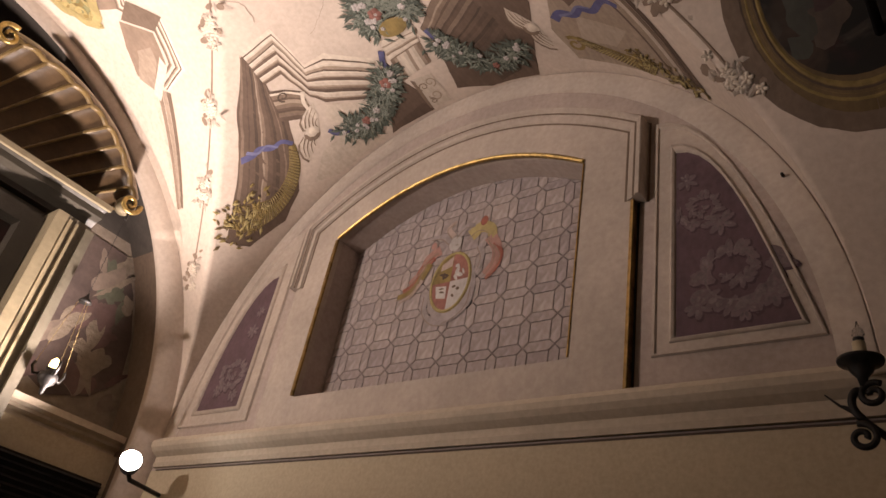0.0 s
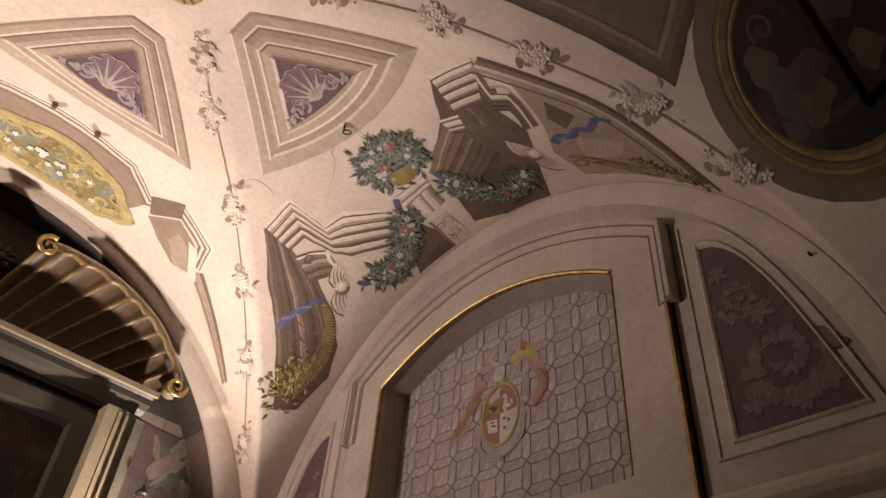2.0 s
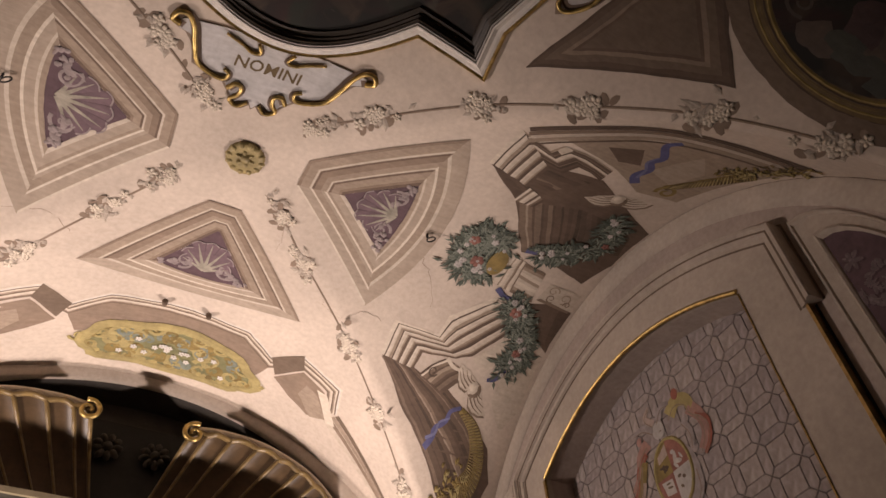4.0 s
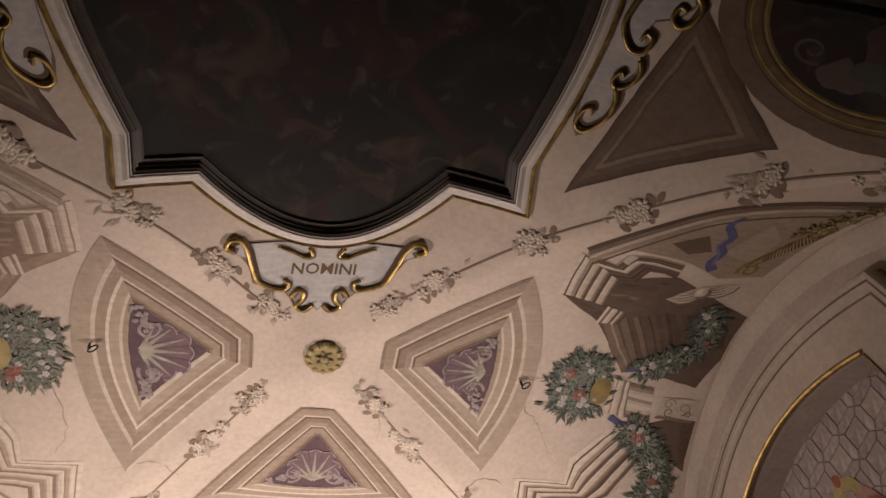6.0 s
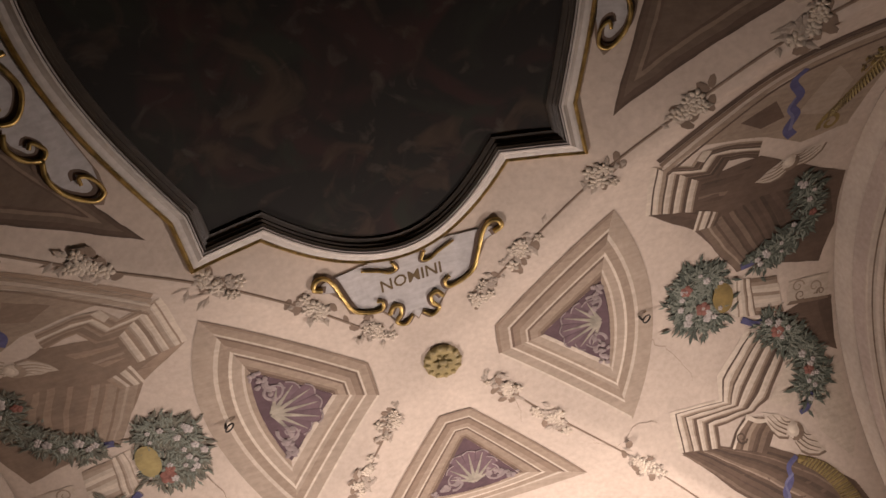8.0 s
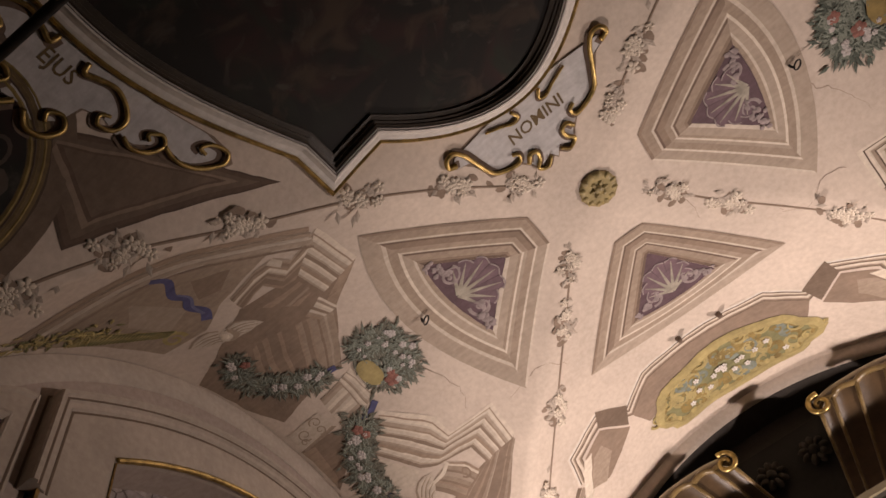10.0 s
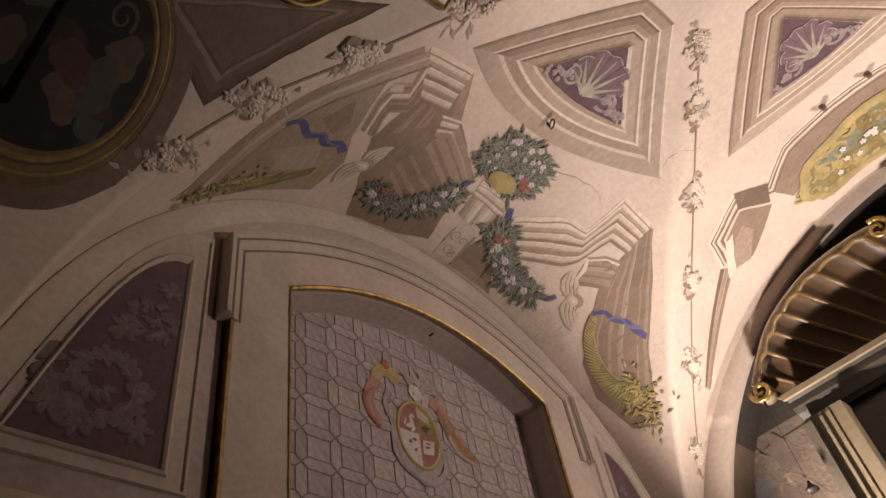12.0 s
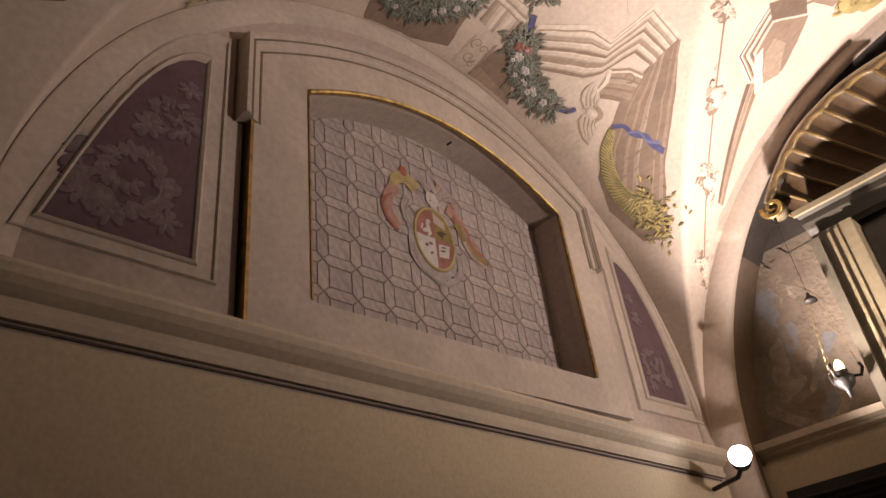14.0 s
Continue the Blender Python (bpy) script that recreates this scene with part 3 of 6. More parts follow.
def lunette(sx):
    put = side_wall(sx)
    rng = random.Random(5 + sx)
    # border band that follows the curve of the vault
    out = ellipse_arc(LUN_Y, 1.0, LUN - 0.005, RISE - 0.005, math.radians(2), math.radians(178), 48)
    inn = ellipse_arc(LUN_Y, 1.0, LUN - 0.11, RISE - 0.13, math.radians(2), math.radians(178), 48)
    bm = bmesh.new()
    va, vb = [bm.verts.new(put(*p, 0.006)) for p in out], [bm.verts.new(put(*p, 0.006)) for p in inn]
    vc = [bm.verts.new(put(*p, 0.0)) for p in inn]
    for i in range(48):
        bm.faces.new((va[i], va[i + 1], vb[i + 1], vb[i])), bm.faces.new((vb[i], vb[i + 1], vc[i + 1], vc[i]))
    tagged(mesh_object("lunette_border", bm, ROSE2), "plain rose plaster band edging the lunette", "border", kind="structure")
    put = lunette_wall(sx)
    # purple panels
    def corner(y, z, run, rise, power, n):
        """An upright edge at y joined to its base by a quarter curve."""
        quarter = [math.pi / 2 * i / n for i in range(1, n)]
        return [(y, z), (y, z + rise)] + [(y + run * math.sin(a), z + rise * math.cos(a) ** power) for a in quarter] + [(y + run, z)]
    south_in, south_out = corner(0.86, 1.255, -0.41, 0.84, 2.2, 14), corner(0.95, 1.19, -0.57, 1.10, 2.0, 14)
    north_in, north_out = corner(3.22, 1.225, 0.345, 0.80, 1.32, 10), corner(3.10, 1.13, 0.585, 1.19, 1.4, 10)
    for inner, outer, big in ((south_in, south_out, True), (north_in, north_out, False)):
        bm = drape(inner, 0.004, 0.5, put)
        panel = tagged(mesh_object("purple_fresco", bm, PURPLE, False), "purple painted panel with pale acanthus scrolls on the lunette wall", "fresco panel", "purple lunette panels")
        bm = bmesh.new()
        prof = ((0.0, 0.002), (0.06, 0.012), (0.16, 0.012), (0.22, 0.003), (0.72, 0.003), (0.76, 0.012), (0.86, 0.018), (0.95, 0.012), (1.0, 0.003))
        for (f0, h0), (f1, h1) in zip(prof, prof[1:]):
            ring_faces(bm, blend(outer, inner, f0), blend(outer, inner, f1), h0, h1, put)
        bmesh.ops.recalc_face_normals(bm, faces=bm.faces)
        part("frame", bm, ROSE2, panel, "rose plaster moulding")
        if big:
            leafy_scroll(panel, 0.655, 1.485, 0.145, 1, 2.6, put, sx, rng)
            leafy_scroll(panel, 0.765, 1.79, 0.08, -1, 0.3, put, sx, rng)
            for y, z, r in ((0.69, 1.70, 0.05), (0.815, 1.93, 0.04), (0.53, 1.37, 0.05), (0.62, 1.325, 0.045), (0.78, 1.36, 0.045)):
                blossom(panel, y, z, r, put, sx, rng)
        else:
            leafy_scroll(panel, 3.34, 1.43, 0.095, -1, 0.6, put, sx, rng)
            for y, z, r in ((3.30, 1.68, 0.042), (3.285, 1.80, 0.034), (3.29, 1.29, 0.035), (3.44, 1.33, 0.034)):
                blossom(panel, y, z, r, put, sx, rng)
    # window surround, proud of the wall
    rim = [(1.03, 1.055), (2.985, 1.055)] + arch_line(2.985, 1.03, 2.235, 2.265, 0.36)
    bm = plate(OPENING, rim, WIN_MID, 0.035, 0.0, 0.0, put)
    win = tagged(mesh_object("window_east" if sx > 0 else "window_west", bm, ROSE2, False), "blind arched window with painted leaded panes and gilt edge", "blind window", kind="structure")
    line = [(2.985, 1.865)] + arch_line(2.985, 1.012, 2.255, 2.285, 0.345, 30) + [(1.012, 1.885)]
    bm = mould(line, put, [(-0.03, 0.0), (-0.03, 0.064), (-0.024, 0.072), (-0.010, 0.072), (-0.004, 0.060), (0.010, 0.057), (0.014, 0.048), (0.032, 0.046), (0.038, 0.036)])
    part("hood_moulding", bm, ROSE2, win, "stepped plaster hood moulding with short ears")
    # brown lines that paint the shade in the hood's recesses
    for side, lo, hi in ((0.046, 0.035, 0.0372), (0.004, 0.059, 0.0605), (-0.037, 0.0, 0.0022)):
        bm = mould(line, put, [(side - 0.004, lo), (side - 0.004, hi), (side + 0.004, hi), (side + 0.004, lo)])
        part("shade_line", bm, DKTAN, win, "thin dark line painted as shade beside the moulding")
    bm = mould(OPENING[2:], put, [(-0.011, 0.036), (-0.011, 0.046), (0.0, 0.052), (0.008, 0.048), (0.010, 0.036)])
    part("gilt_bead", bm, GOLD, win, "worn gilt bead")
    bm = mould([(2.758, 1.22), (2.758, 2.135)], put, [(-0.01, 0.036), (-0.01, 0.046), (0.008, 0.046), (0.008, 0.036)])
    part("side_bead", bm, GOLDD, win, "tarnished gilt bead")
    bm = mould([(1.263, 1.22), (1.263, 2.155)], put, [(-0.003, 0.036), (-0.003, 0.041), (0.003, 0.041), (0.003, 0.036)])
    part("side_bead", bm, GOLDD, win, "tarnished gilt bead")
    bm = mould([(1.027, 1.06), (1.027, 1.89)], put, [(-0.007, 0.0), (-0.007, 0.04), (0.007, 0.044), (0.007, 0.0)])
    part("edge_strip", bm, GOLDD, win, "tarnished gilt strip on the edge")
    bm = drape([(1.010, 1.05), (1.022, 1.05), (1.022, 1.89), (1.010, 1.89)], 0.002, 0.5, put)
    part("gap", bm, BLACK, win, "dark open joint beside the surround")
    # painted panes: squares joined by long six-sided ones
    pitch, rise, half, half_z, lead = 0.154, 0.1435, 0.052, 0.048, 0.0011
    sq, hx, hz = bmesh.new(), bmesh.new(), bmesh.new()

    def chip(b, pts):
        f0 = [b.verts.new(put(y, z, 0.0) - put(0, 0, 0)) for y, z in pts]
        c = (sum(p[0] for p in pts) / len(pts), sum(p[1] for p in pts) / len(pts))
        f1 = [b.verts.new(put(c[0] + (y - c[0]) * 0.95, c[1] + (z - c[1]) * 0.94, 0.004) - put(0, 0, 0)) for y, z in pts]
        b.faces.new(f1)
        for i in range(len(pts)):
            j = (i + 1) % len(pts)
            b.faces.new((f0[i], f0[j], f1[j], f1[i]))
        bmesh.ops.recalc_face_normals(b, faces=b.faces)
        me = bpy.data.meshes.new("pane")
        b.to_mesh(me)
        b.free()
        me.materials.append(PANE)
        return me
    g, h, k, m = half - lead, half_z - lead, pitch / 2 - lead, rise / 2 - lead
    w, v = pitch / 2 - half - lead, rise / 2 - half_z - lead
    me_sq = chip(sq, [(-g, -h), (g, -h), (g, h), (-g, h)])
    me_h = chip(hx, [(-k, 0), (-g, -v), (g, -v), (k, 0), (g, v), (-g, v)])
    me_v = chip(hz, [(0, -m), (w, -h), (w, h), (0, m), (-w, h), (-w, -h)])
    for i in range(12):
        for j in range(10):
            y, z = 1.196 + pitch * i, 1.1705 + rise * j
            for me, dy, dz in ((me_sq, 0, 0), (me_h, 0, rise / 2), (me_v, pitch / 2, 0)):
                yy, zz = y + dy, z + dz
                if not WIN_Y0 - 0.05 < yy < WIN_Y1 + 0.05 or zz < WIN_Z0 - 0.05 or zz > WIN_Z1 + 0.06 + 0.235 * (1 - ((yy - 2.01) / 0.745) ** 2):
                    continue
                ob = new("pane", me)
                ob.parent = win
                ob.location = put(yy, zz, -0.139)
    # coat of arms painted over the panes
    base = -0.131

    def on(y, z, off=0.0):
        return put(y, z, base + off)
    cy, cz = (2.045, 1.815) if sx > 0 else (2.02, 1.825)
    arms = tagged(mesh_object("coat_of_arms", drape(ellipse_arc(cy, cz, 0.125, 0.175, 0, math.tau, 28)[:-1], 0.0, 0.5, on), OLIVE, False),
                  "painted oval shield in red, gold and white with pink mantling", "coat of arms", "coats of arms on the blind windows")
    q = ellipse_arc(cy, cz, 0.11, 0.16, 0, math.tau, 32)[:-1]
    for name, lo, hi, mat in (("quarter", 0, 8, OLIVE), ("quarter", 8, 16, BRICK), ("quarter", 16, 24, GREYW), ("quarter", 24, 32, BRICK)):
        part(name, drape([(cy, cz)] + [q[i % 32] for i in range(lo, hi + 1)], 0.002, 0.5, on), mat, arms)
    part("band", drape([(cy + 0.002, cz + 0.146), (cy + 0.002, cz + 0.088), (cy + 0.07, cz + 0.07), (cy + 0.066, cz + 0.108)], 0.0026, 0.5, on), PINK2, arms, "pale band of the quarter")
    part("castle", drape([(cy + 0.016, cz - 0.025), (cy + 0.085, cz - 0.015), (cy + 0.07, cz - 0.085), (cy + 0.012, cz - 0.095)], 0.0026, 0.5, on), GREYW, arms, "pale painted castle")
    for name, mat, blobs in (("bird", DKBROWN, ((0.045, 0.045, 0.03, 0.008, 0.2), (0.045, 0.038, 0.008, 0.022, 0.0), (0.03, 0.03, 0.018, 0.006, -0.5))),
                             ("beast", GREYW, ((-0.035, 0.05, 0.012, 0.034, 0.2), (-0.05, 0.03, 0.024, 0.012, 0.4), (-0.03, 0.085, 0.013, 0.011, 0.0), (-0.072, 0.045, 0.006, 0.02, -0.4), (-0.03, 0.016, 0.02, 0.008, 0.9))),
                             ("mark", DKTAN, ((-0.03, -0.035, 0.012, 0.008, 0.0), (-0.055, -0.05, 0.011, 0.009, 0.5), (-0.03, -0.085, 0.012, 0.007, 0.8), (0.04, -0.055, 0.018, 0.006, 0.3), (0.045, -0.035, 0.016, 0.005, 0.1)))):
        for piece in ([[b] for b in blobs] if name == "mark" else [blobs]):
            bm = bmesh.new()
            for u, v, wu, wv, a in piece:
                dome(bm, on(cy + u, cz + v, 0.0032), Vector((0, 1, 0)), Vector((0, 0, 1)), Vector((-sx, 0, 0)), wu, wv, 0.001, 10, a)
            part(name, bm, mat, arms, smooth=True)
    part("shield_scroll", drape(ellipse_arc(cy - 0.012, cz - 0.04, 0.142, 0.178, 0, math.tau, 24)[:-1], -0.001, 0.5, on), ARMSG, arms, "grey-white scroll behind the shield")
    bm = mould(ellipse_arc(cy, cz, 0.115, 0.165, 0, math.tau, 32)[:-1], on, [(-0.007, 0.001), (-0.003, 0.005), (0.005, 0.005), (0.009, 0.001)], closed=True)
    part("rim", bm, YELLOW2, arms, "ochre painted rim")
    strands = (
        (PINK, "mantling", ((0.10, 0.21), (0.17, 0.17), (0.20, 0.10), (0.27, 0.04)), 0.05, 0.02), (RED, "mantling", ((0.13, 0.17), (0.20, 0.12), (0.24, 0.03), (0.30, 0.0)), 0.03, 0.016),
        (OLIVE, "mantling", ((0.16, 0.14), (0.21, 0.04), (0.26, -0.02), (0.33, -0.03)), 0.045, 0.02), (PINK2, "mantling", ((0.19, 0.05), (0.24, -0.03), (0.31, -0.06)), 0.03, 0.012),
        (YELLOW2, "mantling", ((-0.08, 0.25), (-0.14, 0.29), (-0.20, 0.26), (-0.22, 0.19)), 0.06, 0.03), (PINK, "mantling", ((-0.20, 0.22), (-0.25, 0.14), (-0.25, 0.06), (-0.20, 0.0)), 0.05, 0.025),
        (RED, "mantling", ((-0.23, 0.17), (-0.28, 0.10), (-0.26, 0.02), (-0.21, -0.03)), 0.022, 0.012), (ARMSG, "mantling", ((-0.14, 0.18), (-0.17, 0.11), (-0.16, 0.04)), 0.03, 0.012),
        (ARMSG, "plume", ((0.04, 0.24), (0.10, 0.29), (0.17, 0.30)), 0.04, 0.012), (ARMSG, "plume", ((0.0, 0.27), (-0.05, 0.32), (-0.10, 0.31)), 0.035, 0.012), (PINK2, "plume", ((0.03, 0.27), (0.07, 0.33), (0.03, 0.37)), 0.03, 0.012),
        (ARMSG, "scroll", ((0.14, -0.05), (0.13, -0.15), (0.06, -0.22), (-0.02, -0.235)), 0.03, 0.016), (ARMSG, "scroll", ((-0.14, -0.05), (-0.13, -0.14), (-0.07, -0.20), (0.0, -0.225)), 0.028, 0.014))
    for k, (mat, name, pts, w0, w1) in enumerate(strands):
        part(name, stripe(smooth_line([(cy + u, cz + v) for u, v in pts], 6), w0 * 1.35, w1 * 1.6, 0.0008 + 0.00012 * k, on, None, 0.0012), mat, arms)
        edge = [(cy + u + 0.25 * w0, cz + v - 0.35 * w0) for u, v in pts]
        part("outline", stripe(smooth_line(edge, 6), 0.006, 0.003, 0.0026 + 0.00012 * k, on), BROWNL, arms)
    for name, mat, u, v, ru, rv in (("helmet", GREYW, 0.01, 0.225, 0.04, 0.045), ("visor", DKTAN, 0.0, 0.215, 0.018, 0.008), ("crest", RED, -0.15, 0.325, 0.022, 0.03), ("crest", PINK, 0.15, 0.245, 0.018, 0.022)):
        bm = bmesh.new()
        dome(bm, on(cy + u, cz + v, 0.0026), Vector((0, 1, 0)), Vector((0, 0, 1)), Vector((-sx, 0, 0)), ru, rv, 0.001, 12)
        part(name, bm, mat, arms, smooth=True)


lunette(1)
lunette(-1)


# ---- painted coffers of the vault cells ----
def coffer(tip, corners, bulge, ptip, pcorners, pbulge, label, shell_dir):
    """A painted sunk panel: tip (two places), two far corners joined by a curve, and a purple field."""
    def outline(t, c, b):
        mid = Vector(c[0]) * 0.5 + Vector(c[1]) * 0.5
        ctrl = mid + (Vector(b) - mid) * 2
        arc = [(Vector(c[0]) * (1 - s) ** 2 + ctrl * 2 * s * (1 - s) + Vector(c[1]) * s * s)[:] for s in [i / 12 for i in range(13)]]
        left = [(Vector(t[0]).lerp(Vector(c[0]), i / 8))[:] for i in range(8)]
        right = [(Vector(c[1]).lerp(Vector(t[1]), i / 8))[:] for i in range(1, 9)]
        return left + arc + right
    o, p = outline(tip, corners, bulge), outline(ptip, pcorners, pbulge)
    field = mesh_object("painted_coffer", drape(p, 0.004), PURPLE, False)
    tagged(field, label, "fresco panel", "painted coffers of the vault")
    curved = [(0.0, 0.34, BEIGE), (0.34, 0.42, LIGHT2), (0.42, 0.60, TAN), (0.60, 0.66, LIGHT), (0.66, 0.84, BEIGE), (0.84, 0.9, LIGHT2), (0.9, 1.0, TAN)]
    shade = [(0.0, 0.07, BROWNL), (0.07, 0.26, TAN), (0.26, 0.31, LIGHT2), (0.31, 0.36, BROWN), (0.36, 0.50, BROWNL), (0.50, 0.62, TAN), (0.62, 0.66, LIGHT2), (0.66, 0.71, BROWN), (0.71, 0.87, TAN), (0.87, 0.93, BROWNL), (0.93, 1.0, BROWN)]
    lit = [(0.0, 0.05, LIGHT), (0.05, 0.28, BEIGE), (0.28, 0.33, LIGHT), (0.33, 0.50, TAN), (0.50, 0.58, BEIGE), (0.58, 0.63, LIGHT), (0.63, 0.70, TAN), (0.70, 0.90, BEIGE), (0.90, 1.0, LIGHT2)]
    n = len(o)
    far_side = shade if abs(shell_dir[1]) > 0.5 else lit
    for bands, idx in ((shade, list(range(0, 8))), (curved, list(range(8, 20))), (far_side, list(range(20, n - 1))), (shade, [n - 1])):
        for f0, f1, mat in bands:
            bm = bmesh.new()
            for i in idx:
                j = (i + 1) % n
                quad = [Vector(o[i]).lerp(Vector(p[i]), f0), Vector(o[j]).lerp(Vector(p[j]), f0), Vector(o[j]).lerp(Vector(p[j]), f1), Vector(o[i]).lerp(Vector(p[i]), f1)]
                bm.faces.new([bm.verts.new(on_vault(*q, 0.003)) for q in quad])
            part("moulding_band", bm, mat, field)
    # scallop shell with scrolls
    rng = random.Random(int(1000 * abs(tip[0][0]) + 7))
    c = (Vector(ptip[0]) + Vector(ptip[1])) * 0.14 + (Vector(pcorners[0]) + Vector(pcorners[1])) * 0.36
    d = -Vector(shell_dir).normalized()
    s = (Vector(pcorners[0]) - Vector(pcorners[1])).length
    bm = bmesh.new()
    for k in range(7):
        a = math.atan2(d.y, d.x) + math.radians(-66 + 22 * k)
        root = c - d * s * 0.14
        tipp = root + Vector((math.cos(a), math.sin(a))) * s * (0.30 if k in (0, 6) else 0.36 if k in (1, 5) else 0.42)
        stripe([root.lerp(tipp, i / 4) for i in range(5)], 0.006, s * 0.15, 0.006, on_vault, bm, 0.005)
    tagged(part("shell", bm, LILAC2, field, "lilac painted scallop shell"), kind="stuff")
    for k in range(7):
        a = math.atan2(d.y, d.x) + math.radians(-66 + 22 * k)
        root = c - d * s * 0.14
        tipp = root + Vector((math.cos(a), math.sin(a))) * s * (0.28 if k in (0, 6) else 0.34 if k in (1, 5) else 0.40)
        part("shell_ridge", stripe([root.lerp(tipp, i / 4) for i in range(5)], s * 0.05, 0.003, 0.0125, on_vault, None, 0.001), LEAFLILAC, field)
        side = Vector((-math.sin(a), math.cos(a))) * s * 0.072
        edge = [tipp - side, tipp - side * 0.5 + (tipp - root) * 0.06, tipp + (tipp - root) * 0.085, tipp + side * 0.5 + (tipp - root) * 0.06, tipp + side]
        part("shell_edge", stripe(smooth_line([e[:] for e in edge], 3), s * 0.014, s * 0.014, 0.0125, on_vault, None, 0.001), LILAC, field)
    bm = bmesh.new()
    for cnr, k in ((pcorners[0], 1), (pcorners[1], -1)):
        b = c.lerp(Vector(cnr), 0.45)
        stripe(spiral(b.x, b.y, s * 0.11, 1.2, rng.uniform(0, 6), 18, 0.2, k), s * 0.035, s * 0.02, 0.007, on_vault, bm, 0.003)
        for i in range(18):
            q = c.lerp(Vector(cnr), rng.uniform(0.3, 0.93)) + Vector((rng.gauss(0, s * 0.03), rng.gauss(0, s * 0.03)))
            ex, ey, nn = vault_frame(*q)
            dome(bm, on_vault(*q, 0.006), ex, ey, nn, s * rng.uniform(0.02, 0.045), s * rng.uniform(0.015, 0.03), 0.004, 6, rng.uniform(0, 3))
    tagged(part("scroll", bm, LILAC, field, "pale painted scrolls", True), kind="stuff")


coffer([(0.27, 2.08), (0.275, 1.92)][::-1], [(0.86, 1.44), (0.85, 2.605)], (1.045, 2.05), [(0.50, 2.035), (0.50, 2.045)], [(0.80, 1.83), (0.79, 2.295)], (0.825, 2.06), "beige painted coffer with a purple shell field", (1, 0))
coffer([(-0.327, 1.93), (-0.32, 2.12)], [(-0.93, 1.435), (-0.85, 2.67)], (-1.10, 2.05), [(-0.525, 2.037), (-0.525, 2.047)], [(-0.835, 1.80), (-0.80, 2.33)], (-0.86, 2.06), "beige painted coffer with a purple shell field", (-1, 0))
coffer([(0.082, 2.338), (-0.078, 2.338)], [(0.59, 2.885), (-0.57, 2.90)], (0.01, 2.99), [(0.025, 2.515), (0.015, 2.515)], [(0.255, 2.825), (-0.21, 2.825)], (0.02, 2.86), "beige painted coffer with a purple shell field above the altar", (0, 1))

# ---- gilt rosette at the crossing ----
ex, ey, nn = vault_frame(0.004, 2.03)
o = on_vault(0.004, 2.03, 0.0)
bm = bmesh.new()
lathe(bm, o, [(0.088, 0.0), (0.088, -0.014), (0.062, -0.02), (0.03, -0.012), (0.022, -0.012), (0.02, -0.026), (0.0, -0.03)][:-1] + [(0.004, -0.03)], 24)
ros = tagged(mesh_object("rosette", bm, GOLDP), "gilt stucco rosette at the crossing of the vault", "ceiling rosette")
bm = bmesh.new()
for k in range(12):
    a = math.tau * k / 12
    dome(bm, o + Vector((0.074 * math.cos(a), 0.074 * math.sin(a), -0.012)), ex, ey, nn, 0.02, 0.015, 0.016, 8, a)
for k in range(6):
    a = math.tau * k / 6 + 0.2
    dome(bm, o + Vector((0.033 * math.cos(a), 0.033 * math.sin(a), -0.014)), ex, ey, nn, 0.016, 0.01, 0.012, 8, a)
part("petals", bm, GOLDP, ros, smooth=True)


# ---- garlands along the groins ----
def cluster(x, y, size, ang, rng, long=1.0):
    """A bunch of pale painted flowers and leaves, in low relief."""
    ex, ey, n = vault_frame(x, y)
    o = on_vault(x, y, 0.0)
    bm = bmesh.new()
    u = ex * math.cos(ang) + ey * math.sin(ang)
    v = n.cross(u)
    for k in range(26):
        a = rng.uniform(0, math.tau)
        d = u * math.cos(a) + v * math.sin(a)
        st = o + u * rng.gauss(0, size * 0.26 * long) + v * rng.gauss(0, size * 0.13)
        leaf(bm, st + n * 0.003, d, n, size * rng.uniform(0.18, 0.36), size * 0.15, 0.005)
    ob = thing("flower_garland", "bunch of greyish-white flowers and leaves on the vault rib", "garland", o, "flower bunches along the vault ribs")
    tagged(part("leaves", bm, PALELEAF, ob), kind="stuff")
    bm = bmesh.new()
    for k in range(9):
        st = o + u * rng.gauss(0, size * 0.27 * long) + v * rng.gauss(0, size * 0.13) + n * 0.006
        r = size * rng.uniform(0.11, 0.18)
        for i in range(5):
            a = math.tau * i / 5 + k
            dome(bm, st + (u * math.cos(a) + v * math.sin(a)) * r * 0.6, u, v, n, r * 0.5, r * 0.36, 0.006, 6, a)
        dome(bm, st, u, v, n, r * 0.3, r * 0.3, 0.007, 6)
    tagged(part("blossom", bm, LIGHT, ob, smooth=True), kind="stuff")
    # the bunch's shade as brown colour, shifted to one side
    bm = bmesh.new()
    for k in range(14):
        st = o + u * rng.gauss(size * 0.06, size * 0.26 * long) + v * rng.gauss(-size * 0.08, size * 0.14) + n * 0.0025
        dome(bm, st, u, v, n, size * 0.17, size * 0.1, 0.0008, 7, rng.uniform(0, 3))
    tagged(part("painted_shade", bm, BROWNL, ob, "brown painted shade under the bunch"), kind="stuff")


LINES = (
    ([(0.26, 2.27), (0.465, 2.49), (0.86, 2.84), (1.16, 3.125), (1.46, 3.415), (1.72, 3.68)], "ne"),
    ([(0.25, 1.72), (0.45, 1.55), (0.80, 1.24), (1.11, 0.99), (1.42, 0.72), (1.68, 0.51)], "se"),
    ([(-0.30, 2.28), (-0.50, 2.525), (-0.80, 2.87), (-1.12, 3.20), (-1.42, 3.48), (-1.70, 3.72)], "nw"),
    ([(-0.27, 1.77), (-0.49, 1.56), (-0.81, 1.28), (-1.15, 1.00), (-1.42, 0.73), (-1.64, 0.53)], "sw"))
rng = random.Random(11)
